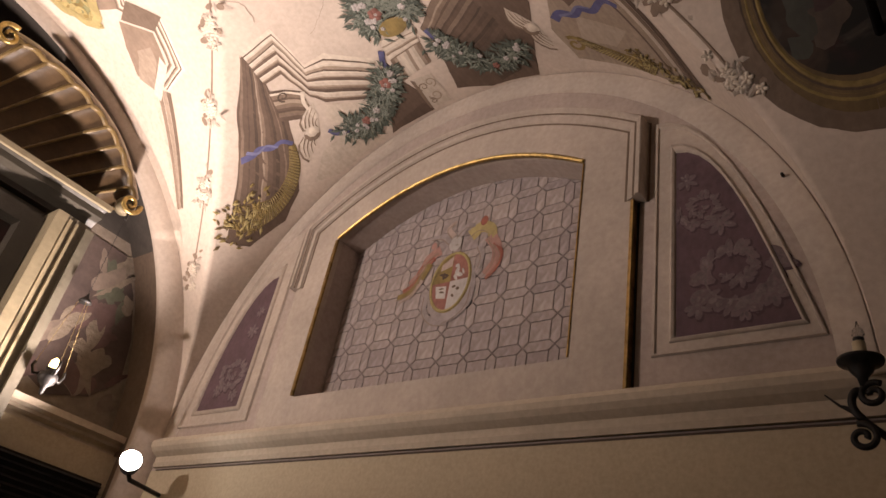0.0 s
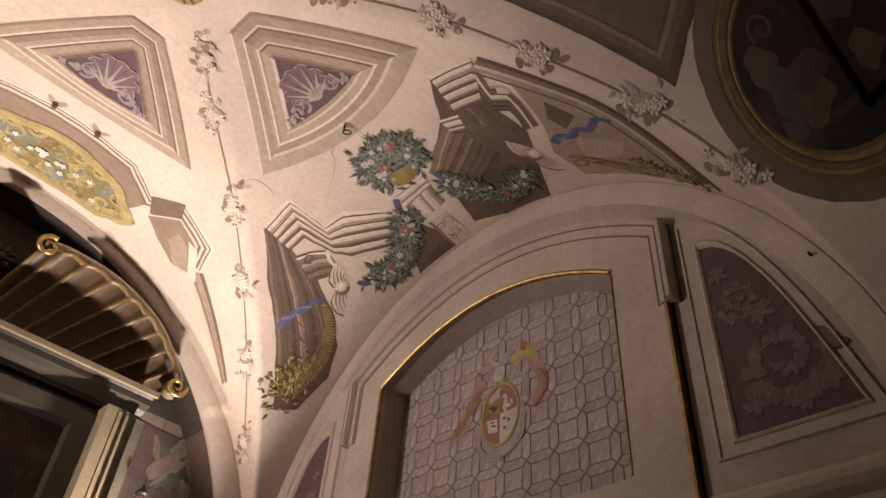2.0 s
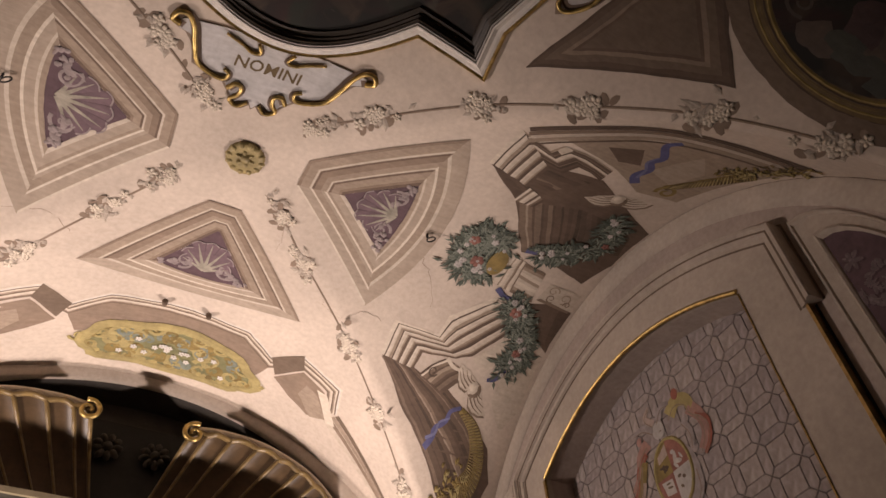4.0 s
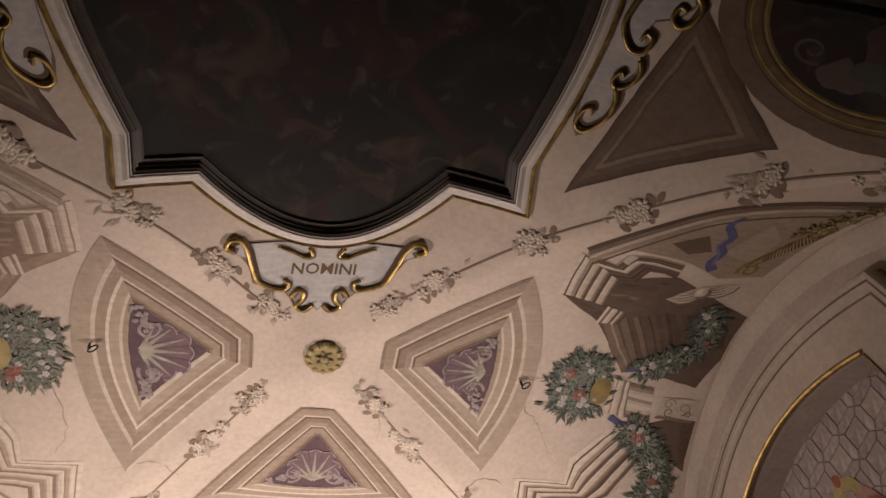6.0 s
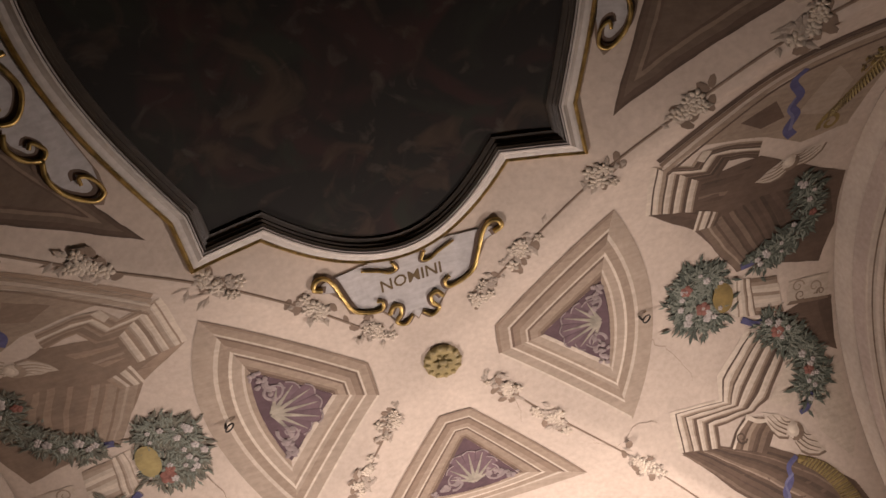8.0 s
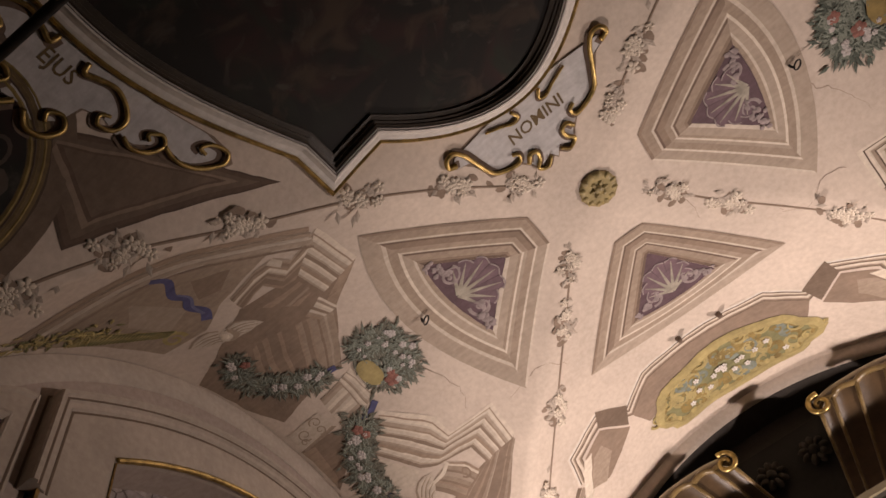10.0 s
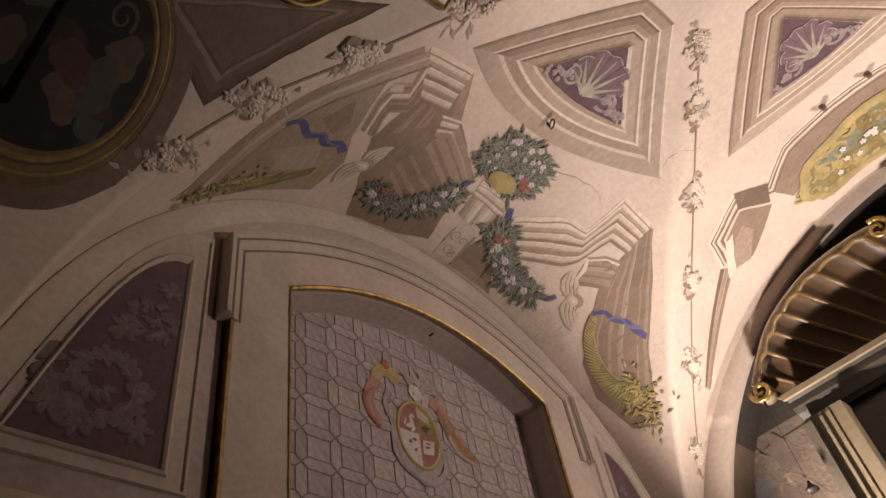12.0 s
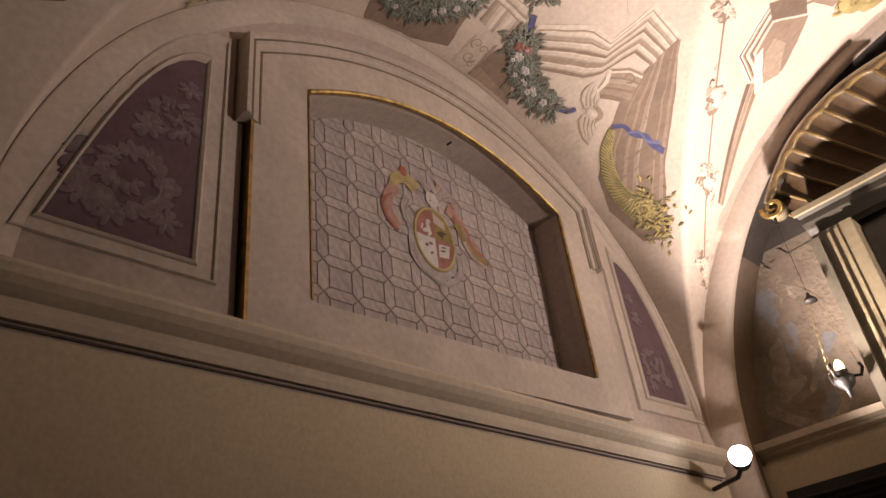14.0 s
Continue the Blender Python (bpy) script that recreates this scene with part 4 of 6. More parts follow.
for pts, key in LINES:
    path = smooth_line(pts, 8)
    bm = stripe(path, 0.012, 0.010, 0.003, on_vault, None, 0.004)
    tagged(mesh_object("garland_cord", bm, BROWNL, False), "thin brown painted cord linking the flower bunches", "cord", "garland cords")
    for i, p in enumerate(pts):
        q = pts[min(i + 1, len(pts) - 1)] if i < len(pts) - 1 else p
        r = pts[max(i - 1, 0)]
        a = math.atan2(q[1] - r[1], q[0] - r[0])
        cluster(p[0], p[1], (0.15, 0.165, 0.17, 0.17, 0.175, 0.16)[i], a, rng, (1.2, 1.1, 1, 1, 1.1, 1.2)[i])


# ---- framed ceiling painting ----
def medallion_outline():
    def half(side):
        if side > 0:
            xl, lobe, ly, cx, cy, sxx, sy, bulge = -0.067, 0.452, 1.125, 0.762, 1.14, 0.743, 0.925, 0.152
        else:
            xl, lobe, ly, cx, cy, sxx, sy, bulge = -0.067, -0.60, 1.175, -0.868, 1.186, -0.877, 0.972, -0.222
        pts = [(xl + (lobe - xl) * i / 14, ly + (1.447 - ly) * (1 - (i / 14) ** 2)) for i in range(15)]
        pts += [((lobe + cx) / 2, (ly + cy) / 2), (cx, cy), ((cx + sxx) / 2, (cy + sy) / 2)]
        pts += [(sxx + bulge * math.sin(math.pi / 2 * i / 16), sy + (MID_Y - sy) * i / 16) for i in range(17)]
        return pts
    e, w = half(1), half(-1)
    flip = lambda p: (p[0], 2 * MID_Y - p[1])
    loop = e + [flip(p) for p in e[-2::-1]] + [flip(p) for p in w[1:]] + w[-2:0:-1]
    return loop


MED = medallion_outline()


def inset(loop, d):
    out, n = [], len(loop)
    for i in range(n):
        a, p, b = Vector(loop[i - 1]), Vector(loop[i]), Vector(loop[(i + 1) % n])
        d0, d1 = (p - a).normalized(), (b - p).normalized()
        n0, n1 = Vector((-d0.y, d0.x)), Vector((-d1.y, d1.x))
        m = (n0 + n1).normalized()
        out.append(tuple(p - m / max(0.4, m.dot(n0)) * d))
    return out


med = thing("ceiling_painting", "dark varnished ceiling canvas in a white and gilt stucco frame", "ceiling painting", on_vault(-0.07, MID_Y, 0.0))
part("canvas", drape(inset(MED, 0.097), 0.012), CANVAS, med, "dark brown varnished canvas")
for name, lab, mat, prof in (
        ("outer_bead", "gilt bead", GOLD, [(0.0, 0.0), (0.0, 0.022), (-0.006, 0.03), (-0.012, 0.026), (-0.014, 0.02)]),
        ("cove", "white stucco cove", WHITE, [(-0.014, 0.0), (-0.014, 0.022), (-0.024, 0.028), (-0.036, 0.03), (-0.044, 0.04), (-0.05, 0.05), (-0.056, 0.05), (-0.058, 0.044)]),
        ("fillet", "grey fillet", GREYW, [(-0.058, 0.038), (-0.061, 0.046), (-0.065, 0.046), (-0.067, 0.036)]),
        ("inner_step", "dark gilt inner steps", DKGOLD, [(-0.067, 0.036), (-0.072, 0.042), (-0.078, 0.04), (-0.08, 0.03), (-0.09, 0.028), (-0.092, 0.018), (-0.104, 0.016), (-0.112, 0.016), (-0.114, 0.008)])):
    part(name, mould(MED, on_vault, prof, closed=True), mat, med, lab)

def letters(word, size, place, put):
    """A word in the built-in font, laid on a surface: place maps (u, v) to the plan."""
    cu = bpy.data.curves.new("word", "FONT")
    cu.body, cu.size, cu.align_x, cu.extrude, cu.resolution_u = word, size, "CENTER", 0.0, 2
    cu.offset = 0.0011
    ob = bpy.data.objects.new("word", cu)
    scene.collection.objects.link(ob)
    bpy.context.view_layer.update()
    me = bpy.data.meshes.new_from_object(ob.evaluated_get(bpy.context.evaluated_depsgraph_get()))
    bm = bmesh.new()
    bm.from_mesh(me)
    for v in bm.verts:
        v.co = put(*place(v.co.x, v.co.y), 0.0)
    bpy.data.objects.remove(ob)
    bpy.data.curves.remove(cu)
    return bm


def tube_on(bm, pts, r, off, r1=None):
    return tube(bm, [on_vault(p[0], p[1], off) for p in pts], r, 7, r1)


BROAD = ([(0, 0.985), (0.06, 0.86), (0.2, 0.98), (0.28, 0.80), (0.36, 0.66), (0.52, 0.62), (0.66, 0.52), (0.70, 0.32), (0.80, 0.12), (0.96, 0.02), (0.9, -0.08), (0.5, -0.10)],
         (([(0.92, 0.0), (1.0, -0.06), (0.97, -0.16), (0.88, -0.16), (0.80, -0.02), (0.74, 0.22), (0.66, 0.48), (0.52, 0.6), (0.38, 0.64), (0.34, 0.54), (0.40, 0.48)], 0.012),
          ([(0.30, 0.76), (0.24, 0.66), (0.17, 0.70), (0.18, 0.82), (0.24, 0.92), (0.15, 1.0), (0.06, 0.9)], 0.011),
          ([(0.18, -0.02), (0.14, 0.1), (0.22, 0.13), (0.32, 0.06), (0.5, -0.04)], 0.008)))
SLIM = ([(0, 0.92), (0.1, 0.98), (0.2, 0.80), (0.24, 0.52), (0.34, 0.44), (0.46, 0.56), (0.58, 0.54), (0.70, 0.36), (0.84, 0.46), (0.98, 0.40), (1.04, 0.2), (0.98, 0.05), (0.85, -0.06), (0.5, -0.08)],
        (([(0.03, 0.95), (0.10, 1.10), (0.20, 1.06), (0.25, 0.88), (0.20, 0.74), (0.13, 0.80), (0.15, 0.92)], 0.011),
         ([(0.10, 0.02), (0.12, 0.16), (0.20, 0.10), (0.30, 0.06), (0.40, 0.18), (0.46, 0.36), (0.44, 0.54), (0.36, 0.58), (0.33, 0.46), (0.38, 0.40)], 0.010),
         ([(0.50, 0.54), (0.58, 0.62), (0.67, 0.56), (0.71, 0.38), (0.66, 0.26), (0.60, 0.34), (0.63, 0.42)], 0.010),
         ([(0.71, 0.38), (0.82, 0.50), (0.95, 0.48), (1.05, 0.28), (1.02, 0.08), (0.92, 0.06), (0.88, 0.18), (0.93, 0.24)], 0.010)))


def cartouche(name_label, place, w, h, word, size, mid_line=0.33, shift=0.0, shape=BROAD):
    """A white stucco name scroll with gilt curling edges; place maps (along, away from the frame) to the plan."""
    c = thing("cartouche", name_label, "cartouche", on_vault(*place(0, 0)), "white and gilt cartouches round the ceiling painting")
    half, lines = shape
    poly = [(x * w, y * h) for x, y in half] + [(-x * w, y * h) for x, y in half[:0:-1]]
    poly = [place(*p) for p in poly]
    part("scroll_panel", drape(poly, 0.012), PANELW, c, "cool white stucco field")
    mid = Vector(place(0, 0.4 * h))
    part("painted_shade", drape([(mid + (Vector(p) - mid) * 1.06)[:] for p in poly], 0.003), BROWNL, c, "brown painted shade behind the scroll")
    rim = bmesh.new()
    for a, b in zip(poly, poly[1:] + poly[:1]):
        v = [rim.verts.new(on_vault(*a, 0.0)), rim.verts.new(on_vault(*b, 0.0)), rim.verts.new(on_vault(*b, 0.0056)), rim.verts.new(on_vault(*a, 0.0056))]
        rim.faces.new(v)
    part("panel_edge", rim, GREYW, c)
    for s in (1, -1):
        for line, r in lines:
            pts = smooth_line([place(s * x * w, y * h) for x, y in line], 5)
            part("gilt_scroll", tube_on(bmesh.new(), pts, r, 0.016, r * 0.7), GOLD, c, smooth=True)
            sh = smooth_line([place(s * (x * 0.97 - 0.012) * w, (y + 0.02) * h) for x, y in line], 5)
            part("dark_groove", stripe(sh, r * 2.6, r * 1.8, 0.0135), BROWN, c)
    if word:
        tagged(part("letters", letters(word, size, lambda u, v: place(u + shift, mid_line * h - v), lambda x, y, o: on_vault(x, y, 0.0068)), OLIVEDK, c, "dark gilt letters " + word))
    return c


cartouche("white and gilt scroll cartouche lettered NOMINI", lambda u, v: (-0.04 + u - 0.05 * v, 1.455 + v - 0.07 * u), 0.42, 0.315, "NOMINI", 0.078, 0.40)
cartouche("white and gilt scroll cartouche lettered EJUS", lambda u, v: (-1.105 - v + 0.32 * u * u, 0.20 + u), 0.56, 0.215, "EJUS", 0.066, 0.40, 0.0, SLIM)
cartouche("white and gilt scroll cartouche beside the ceiling painting", lambda u, v: (0.905 + v - 0.25 * u * u, 0.14 - u), 0.56, 0.20, "", 0.08, shape=SLIM)


# ---- painted architecture above the lunettes ----
def strips(top, bottom, mats, name, parent, off=0.004, widths=None):
    """Painted mouldings between two lines; widths gives the share of each band."""
    widths = widths or [1] * len(mats)
    total, at = sum(widths), 0
    for w, mat in zip(widths, mats):
        a, b = blend(top, bottom, at / total), blend(top, bottom, (at + w) / total)
        at += w
        bm = bmesh.new()
        for i in range(len(a) - 1):
            drape([a[i], a[i + 1], b[i + 1], b[i]], off, 0.06, on_vault, bm)
        part(name, bm, mat, parent)


def winged_boss(place, d, size, parent, pale, mid):
    """A pale rounded boss between two spread feathered wings; d points along the wings."""
    d = Vector(d).normalized()
    side = Vector((-d.y, d.x))
    c = Vector(place)
    spot_at = lambda u, v: (c + d * u * size + side * v * size)[:]
    for k in (-1, 1):
        outline = [(0.2, 0.5), (0.7, 0.72), (1.2, 0.66), (1.7, 0.42), (2.05, 0.0), (1.6, -0.10), (1.25, -0.28), (0.8, -0.34), (0.3, -0.45)]
        part("wing_shade", drape([spot_at(k * u + 0.08, v + 0.12) for u, v in outline], 0.0042), mid, parent)
        part("wing", drape([spot_at(k * u, v) for u, v in outline], 0.0054), pale, parent)
        for v0, v1, end in ((0.42, 0.30, 1.65), (0.18, 0.08, 1.75), (-0.08, -0.12, 1.45), (-0.28, -0.26, 1.0)):
            line = smooth_line([spot_at(k * 0.35, v0), spot_at(k * (0.35 + end) / 2, (v0 + v1) / 2 + 0.12), spot_at(k * end, v1)], 4)
            part("feather_line", stripe(line, size * 0.10, size * 0.03, 0.0072), mid, parent)
            part("feather_light", stripe([(p[0] + side.x * size * 0.08, p[1] + side.y * size * 0.08) for p in line], size * 0.05, size * 0.02, 0.0076), LIGHT, parent)
    ex, ey, n = vault_frame(*c)
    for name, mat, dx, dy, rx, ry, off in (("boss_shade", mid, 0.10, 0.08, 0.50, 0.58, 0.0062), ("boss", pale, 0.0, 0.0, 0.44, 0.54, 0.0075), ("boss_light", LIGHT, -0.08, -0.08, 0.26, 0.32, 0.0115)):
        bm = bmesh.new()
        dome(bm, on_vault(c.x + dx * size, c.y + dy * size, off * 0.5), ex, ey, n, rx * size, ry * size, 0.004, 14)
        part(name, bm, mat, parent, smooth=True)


def twisted_horn(line, w0, w1, gold, dark, light, parent):
    """A gilt horn with slanting ridges."""
    line = smooth_line(line, 8)
    part("horn", stripe(line, w0, w1, 0.007, on_vault, None, 0.006), gold, parent)
    n = len(line)
    for i in range(1, n - 2):
        p, q = Vector(line[i]).to_2d(), Vector(line[i + 1]).to_2d()
        d = (q - p).normalized()
        nn = Vector((-d.y, d.x)) * (w0 + (w1 - w0) * i / n) / 2
        for mat, sh, wd in ((dark, 0.0, 0.010), (light, 0.012, 0.007)):
            a, b = p + nn * 0.95 + d * sh, p - nn * 0.95 + d * (sh + 0.03)
            part("ridge", stripe([a.lerp(b, t / 4)[:] for t in range(5)], wd, wd, 0.0115, on_vault, None, 0.004), mat, parent)


def foliage(path, width, count, rng, group_label, red=1, faded=False):
    """A painted bough: dark pointed leaves, sage ones over them, white and red flowers."""
    line = smooth_line(path, 8)
    mid = line[len(line) // 2]
    w = thing("wreath", group_label, "wreath", on_vault(*mid), "painted wreaths and swags")
    for name, mat, k, off, ln in (("dark_leaf", GREENF if faded else GREEN, int(count * 1.9), 0.006, 0.062), ("pale_leaf", SAGE, int(count * 1.4), 0.010, 0.04)):
        bm = bmesh.new()
        for _ in range(k):
            p = rng.choice(line)
            q = (p[0] + rng.gauss(0, width * 0.29), p[1] + rng.gauss(0, width * 0.29))
            if abs(q[0]) > 1.985:
                continue
            ex, ey, n = vault_frame(*q)
            a = math.atan2(q[1] - p[1], q[0] - p[0]) + rng.gauss(0, 0.6)
            leaf(bm, on_vault(*q, off + rng.uniform(0, 0.003)), ex * math.cos(a) + ey * math.sin(a), n, ln * rng.uniform(0.6, 1.25), ln * 0.32, 0.003)
        tagged(part(name, bm, mat, w), kind="stuff")
    for name, mat, k, r in (("white_blossom", GREYW, max(6, count // 26), 0.019), ("red_blossom", BRICK, red, 0.03), ("grey_blossom", GREYW, max(4, count // 30), 0.014)):
        bm = bmesh.new()
        for _ in range(k):
            p = rng.choice(line)
            q = (p[0] + rng.gauss(0, width * 0.22), p[1] + rng.gauss(0, width * 0.22))
            if abs(q[0]) > 1.97:
                continue
            ex, ey, n = vault_frame(*q)
            o, rr = on_vault(*q, 0.014), r * rng.uniform(0.7, 1.3)
            for i in range(5):
                a = math.tau * i / 5
                dome(bm, o + (ex * math.cos(a) + ey * math.sin(a)) * rr * 0.5, ex, ey, n, rr * 0.55, rr * 0.5, 0.004, 8, a)
        if bm.verts:
            tagged(part(name, bm, mat, w, smooth=True), kind="stuff")


MOULD = ([1, 2, 1, 2, 1, 2, 1, 1, 2, 1, 2, 1, 2, 1, 1, 2, 1, 2, 1, 2], "LLDLlTDLlTBLlTbDLlTB")


def tones(faded):
    """Paint for each tone of the false architecture: strong on one wall, faded on the other."""
    if faded:
        return {"L": LIGHT, "l": LIGHT2, "T": BEIGE, "b": TAN, "B": BROWNL, "D": TAN2, "K": BROWNL}
    return {"L": LIGHT, "l": LIGHT2, "T": TAN, "b": PIERL, "B": PIERM, "D": PIERD, "K": DKBROWN}


def architecture(sx):
    f = lambda pts: [(sx * x, y) for x, y in pts]
    rng = random.Random(21 + sx)
    faded = sx < 0
    c_of = tones(faded)
    gold, gold_dark, gold_light = (YELLOW2, SAGEY, YELLOW) if faded else (OLIVE, OLIVEDK, YELLOW2)
    body, deep = c_of["B"], c_of["D"]
    lab = "faded " if faded else ""
    bands = [c_of[k] for k in MOULD[1]]
    # northern cornice with its pier
    a = thing("painted_cornice", lab + "cream and brown painted broken cornice with a pier", "fresco", on_vault(sx * 1.3, 2.7), "painted broken cornices")
    part("pier_shade", drape(f([(1.045, 2.81), (1.25, 2.84), (1.50, 2.90), (1.72, 3.02), (1.86, 3.12), (1.93, 3.26), (1.86, 3.42), (1.72, 3.45), (1.50, 3.22), (1.25, 3.02)]), 0.003), body, a)
    strips(f([(1.05, 2.825), (1.27, 3.02), (1.50, 3.21), (1.70, 3.40)]), f([(1.29, 2.855), (1.49, 2.92), (1.70, 3.03), (1.86, 3.16)]), [c_of[k] for k in "bBDBKBTbBDKBbBK"], "pier_face", a, 0.0036, [2, 3, 1, 3, 2, 2, 1, 2, 3, 2, 2, 3, 1, 2, 2])
    strips(f([(1.04, 2.815), (1.04, 2.63), (1.305, 2.635), (1.32, 2.525), (1.51, 2.33)]), f([(1.25, 2.85), (1.27, 2.755), (1.47, 2.735), (1.555, 2.70), (1.71, 2.50)]), bands, "cornice_band", a, 0.004, MOULD[0])
    part("panel_light", drape(f([(1.56, 2.71), (1.71, 2.52), (1.80, 2.60), (1.70, 2.74), (1.63, 2.76)]), 0.0036), c_of["l"], a)
    # scrolled console under the first break
    strips(f([(1.30, 2.86), (1.34, 2.80), (1.42, 2.745)]), f([(1.47, 2.925), (1.53, 2.86), (1.59, 2.80)]), [c_of[k] for k in "DLbBTbBDbB"], "console_band", a, 0.0046, [1, 1, 2, 1, 2, 2, 1, 1, 2, 2])
    part("console_edge", stripe(smooth_line(f([(1.42, 2.745), (1.47, 2.78), (1.52, 2.79), (1.59, 2.80)]), 5), 0.022, 0.012, 0.0058), c_of["L"], a)
    part("console_scroll", stripe(f(spiral(1.37, 2.83, 0.03, 1.2, 0.4, 14, 0.3)), 0.010, 0.006, 0.006), c_of["K"], a)
    winged_boss((sx * 1.645, 2.865), (sx * 0.75, 0.66) if sx > 0 else (-0.75, 0.66), 0.085, a, LIGHT2, c_of["b"])
    part("plinth", drape(f([(1.78, 2.90), (1.80, 2.66), (1.97, 2.62), (1.97, 2.92), (1.90, 3.04)]), 0.003), LIGHT2, a)
    r = thing("painted_ribbon", "blue painted fluttering ribbon", "fresco", on_vault(sx * 1.5, 3.05), "blue painted ribbons")
    part("ribbon_band", stripe(smooth_line(f([(1.47, 3.18), (1.50, 3.13), (1.50, 3.09), (1.55, 3.05), (1.56, 3.0), (1.615, 2.97)]), 5), 0.036, 0.02, 0.006), BLUE, r)
    part("ribbon_fold", stripe(smooth_line(f([(1.46, 3.14), (1.51, 3.11), (1.515, 3.06), (1.57, 3.03)]), 5), 0.016, 0.010, 0.0075), BLUEL, r, "lighter fold")
    c = thing("painted_cornucopia", lab + "ochre-gold painted horn of plenty", "fresco", on_vault(sx * 1.78, 3.25), "painted horns of plenty")
    twisted_horn(f([(1.62, 2.98), (1.73, 3.05), (1.80, 3.15), (1.81, 3.25), (1.76, 3.33)]), 0.035, 0.14, gold, gold_dark, gold_light, c)
    for name, mat, off in (("dark_gilt_leaf", gold_dark, 0.0), ("gilt_leaf", gold, 0.003), ("lit_gilt_leaf", gold_light, 0.006)):
        bm = bmesh.new()
        for _ in range(70 if mat is not gold_light else 34):
            q = (sx * rng.gauss(1.715, 0.055), rng.gauss(3.345, 0.05))
            if abs(q[0]) < 1.96:
                ex, ey, n = vault_frame(*q)
                t = rng.uniform(0, math.tau)
                leaf(bm, on_vault(*q, 0.003 + off), ex * math.cos(t) + ey * math.sin(t), n, rng.uniform(0.03, 0.06), rng.uniform(0.014, 0.022), 0.004)
        tagged(part(name, bm, mat, c), kind="stuff")
    # bracket in the middle
    b = thing("painted_bracket", lab + "cream painted console bracket", "fresco", on_vault(sx * 1.6, 2.13), "painted console brackets")
    part("shade", drape(f([(1.66, 2.32), (1.80, 2.27), (1.975, 2.27), (1.97, 2.56), (1.90, 2.52), (1.78, 2.42)]), 0.003), c_of["B"], b)
    part("shade_edge", drape(f([(1.90, 2.29), (1.975, 2.28), (1.97, 2.54), (1.93, 2.50)]), 0.0036), c_of["D"], b)
    strips(f([(1.44, 2.245), (1.455, 2.035)]), f([(1.575, 2.27), (1.548, 2.055)]), [c_of[k] for k in "LLTLlTbLlb"], "capital_band", b, 0.006, [2, 2, 1, 2, 2, 1, 1, 2, 1, 1])
    strips(f([(1.575, 2.27), (1.72, 2.29)]), f([(1.548, 2.06), (1.69, 2.085)]), [c_of[k] for k in "bTlLlTLlTb"], "neck_band", b, 0.0055)
    part("block", drape(f([(1.735, 2.262), (1.755, 2.135), (1.965, 2.145), (1.955, 2.285)]), 0.006), LIGHT2, b)
    part("block_edge", drape(f([(1.735, 2.262), (1.75, 2.245), (1.955, 2.268), (1.955, 2.285)]), 0.0066), c_of["b"], b)
    for k, (u, v, r0) in enumerate(((1.80, 2.175, 0.035), (1.81, 2.225, 0.03), (1.89, 2.20, 0.04), (1.92, 2.235, 0.022))):
        part("block_scroll", stripe(f(spiral(u, v, r0, 1.2, 0.9 * k, 18, 0.25, 1 if k % 2 else -1)), 0.008, 0.004, 0.0075), c_of["b"] if k % 2 else TAN, b)
    # southern cornice: soffit, drum and deep shade
    s = thing("painted_cornice", lab + "brown painted cornice fragment with deep painted sides", "fresco", on_vault(sx * 1.4, 1.55), "painted broken cornices")
    part("sides", drape(f([(1.015, 1.53), (1.255, 1.69), (1.38, 1.86), (1.48, 2.0), (1.61, 1.99), (1.76, 2.03), (1.91, 2.07), (1.98, 1.88), (1.985, 1.58), (1.80, 1.50), (1.52, 1.36), (1.24, 1.40)]), 0.003), body, s)
    strips(f([(1.02, 1.53), (1.14, 1.61), (1.26, 1.69)]), f([(1.24, 1.42), (1.36, 1.42), (1.51, 1.38)]), [c_of[k] for k in "DBKBDbBDKB"], "soffit_band", s, 0.0034, [2, 1, 1, 2, 1, 1, 2, 2, 1, 1])
    strips(f([(1.275, 1.685), (1.38, 1.86), (1.485, 2.0)]), f([(1.585, 1.595), (1.665, 1.73), (1.71, 1.86)]), [c_of[k] for k in "bTbBbDBbDBKBDBK"], "drum_face", s, 0.0038, [3, 1, 2, 1, 3, 1, 2, 2, 1, 3, 1, 2, 2, 2, 2])
    strips(f([(1.585, 1.595), (1.68, 1.75), (1.72, 1.88)]), f([(1.86, 1.60), (1.93, 1.66), (1.965, 1.80)]), [c_of[k] for k in "DBDKDKBDK"], "shaded_face", s, 0.0036)
    strips(f([(1.25, 1.70), (1.27, 1.585)]), f([(1.36, 1.70), (1.385, 1.63)]), [c_of[k] for k in "LbLlBlbD"], "impost_band", s, 0.0046)
    strips(f([(1.01, 1.53), (1.005, 1.255)]), f([(1.252, 1.585), (1.262, 1.42)]), bands, "cornice_band", s, 0.0042, MOULD[0])
    strips(f([(1.005, 1.255), (1.19, 1.31), (1.222, 1.24), (1.32, 1.235), (1.50, 1.272)]), f([(1.262, 1.42), (1.335, 1.415), (1.366, 1.335), (1.43, 1.345), (1.51, 1.37)]), [c_of[k] for k in "TDBbDLlTBDbKBD"], "return_band", s, 0.0040, [2, 1, 2, 1, 2, 2, 1, 1, 2, 1, 1, 2, 2, 2])
    part("lit_end", drape(f([(1.215, 1.285), (1.228, 1.235), (1.27, 1.25), (1.25, 1.31)]), 0.005), c_of["l"], s)
    part("far_face", drape(f([(1.16, 1.20), (1.32, 1.22), (1.52, 1.26), (1.70, 1.34), (1.90, 1.30), (1.97, 0.80), (1.64, 0.86), (1.40, 1.02)]), 0.0028), TAN, s)
    part("far_dark", drape(f([(1.36, 1.14), (1.47, 1.20), (1.56, 1.17), (1.48, 1.06)]), 0.0034), body, s)
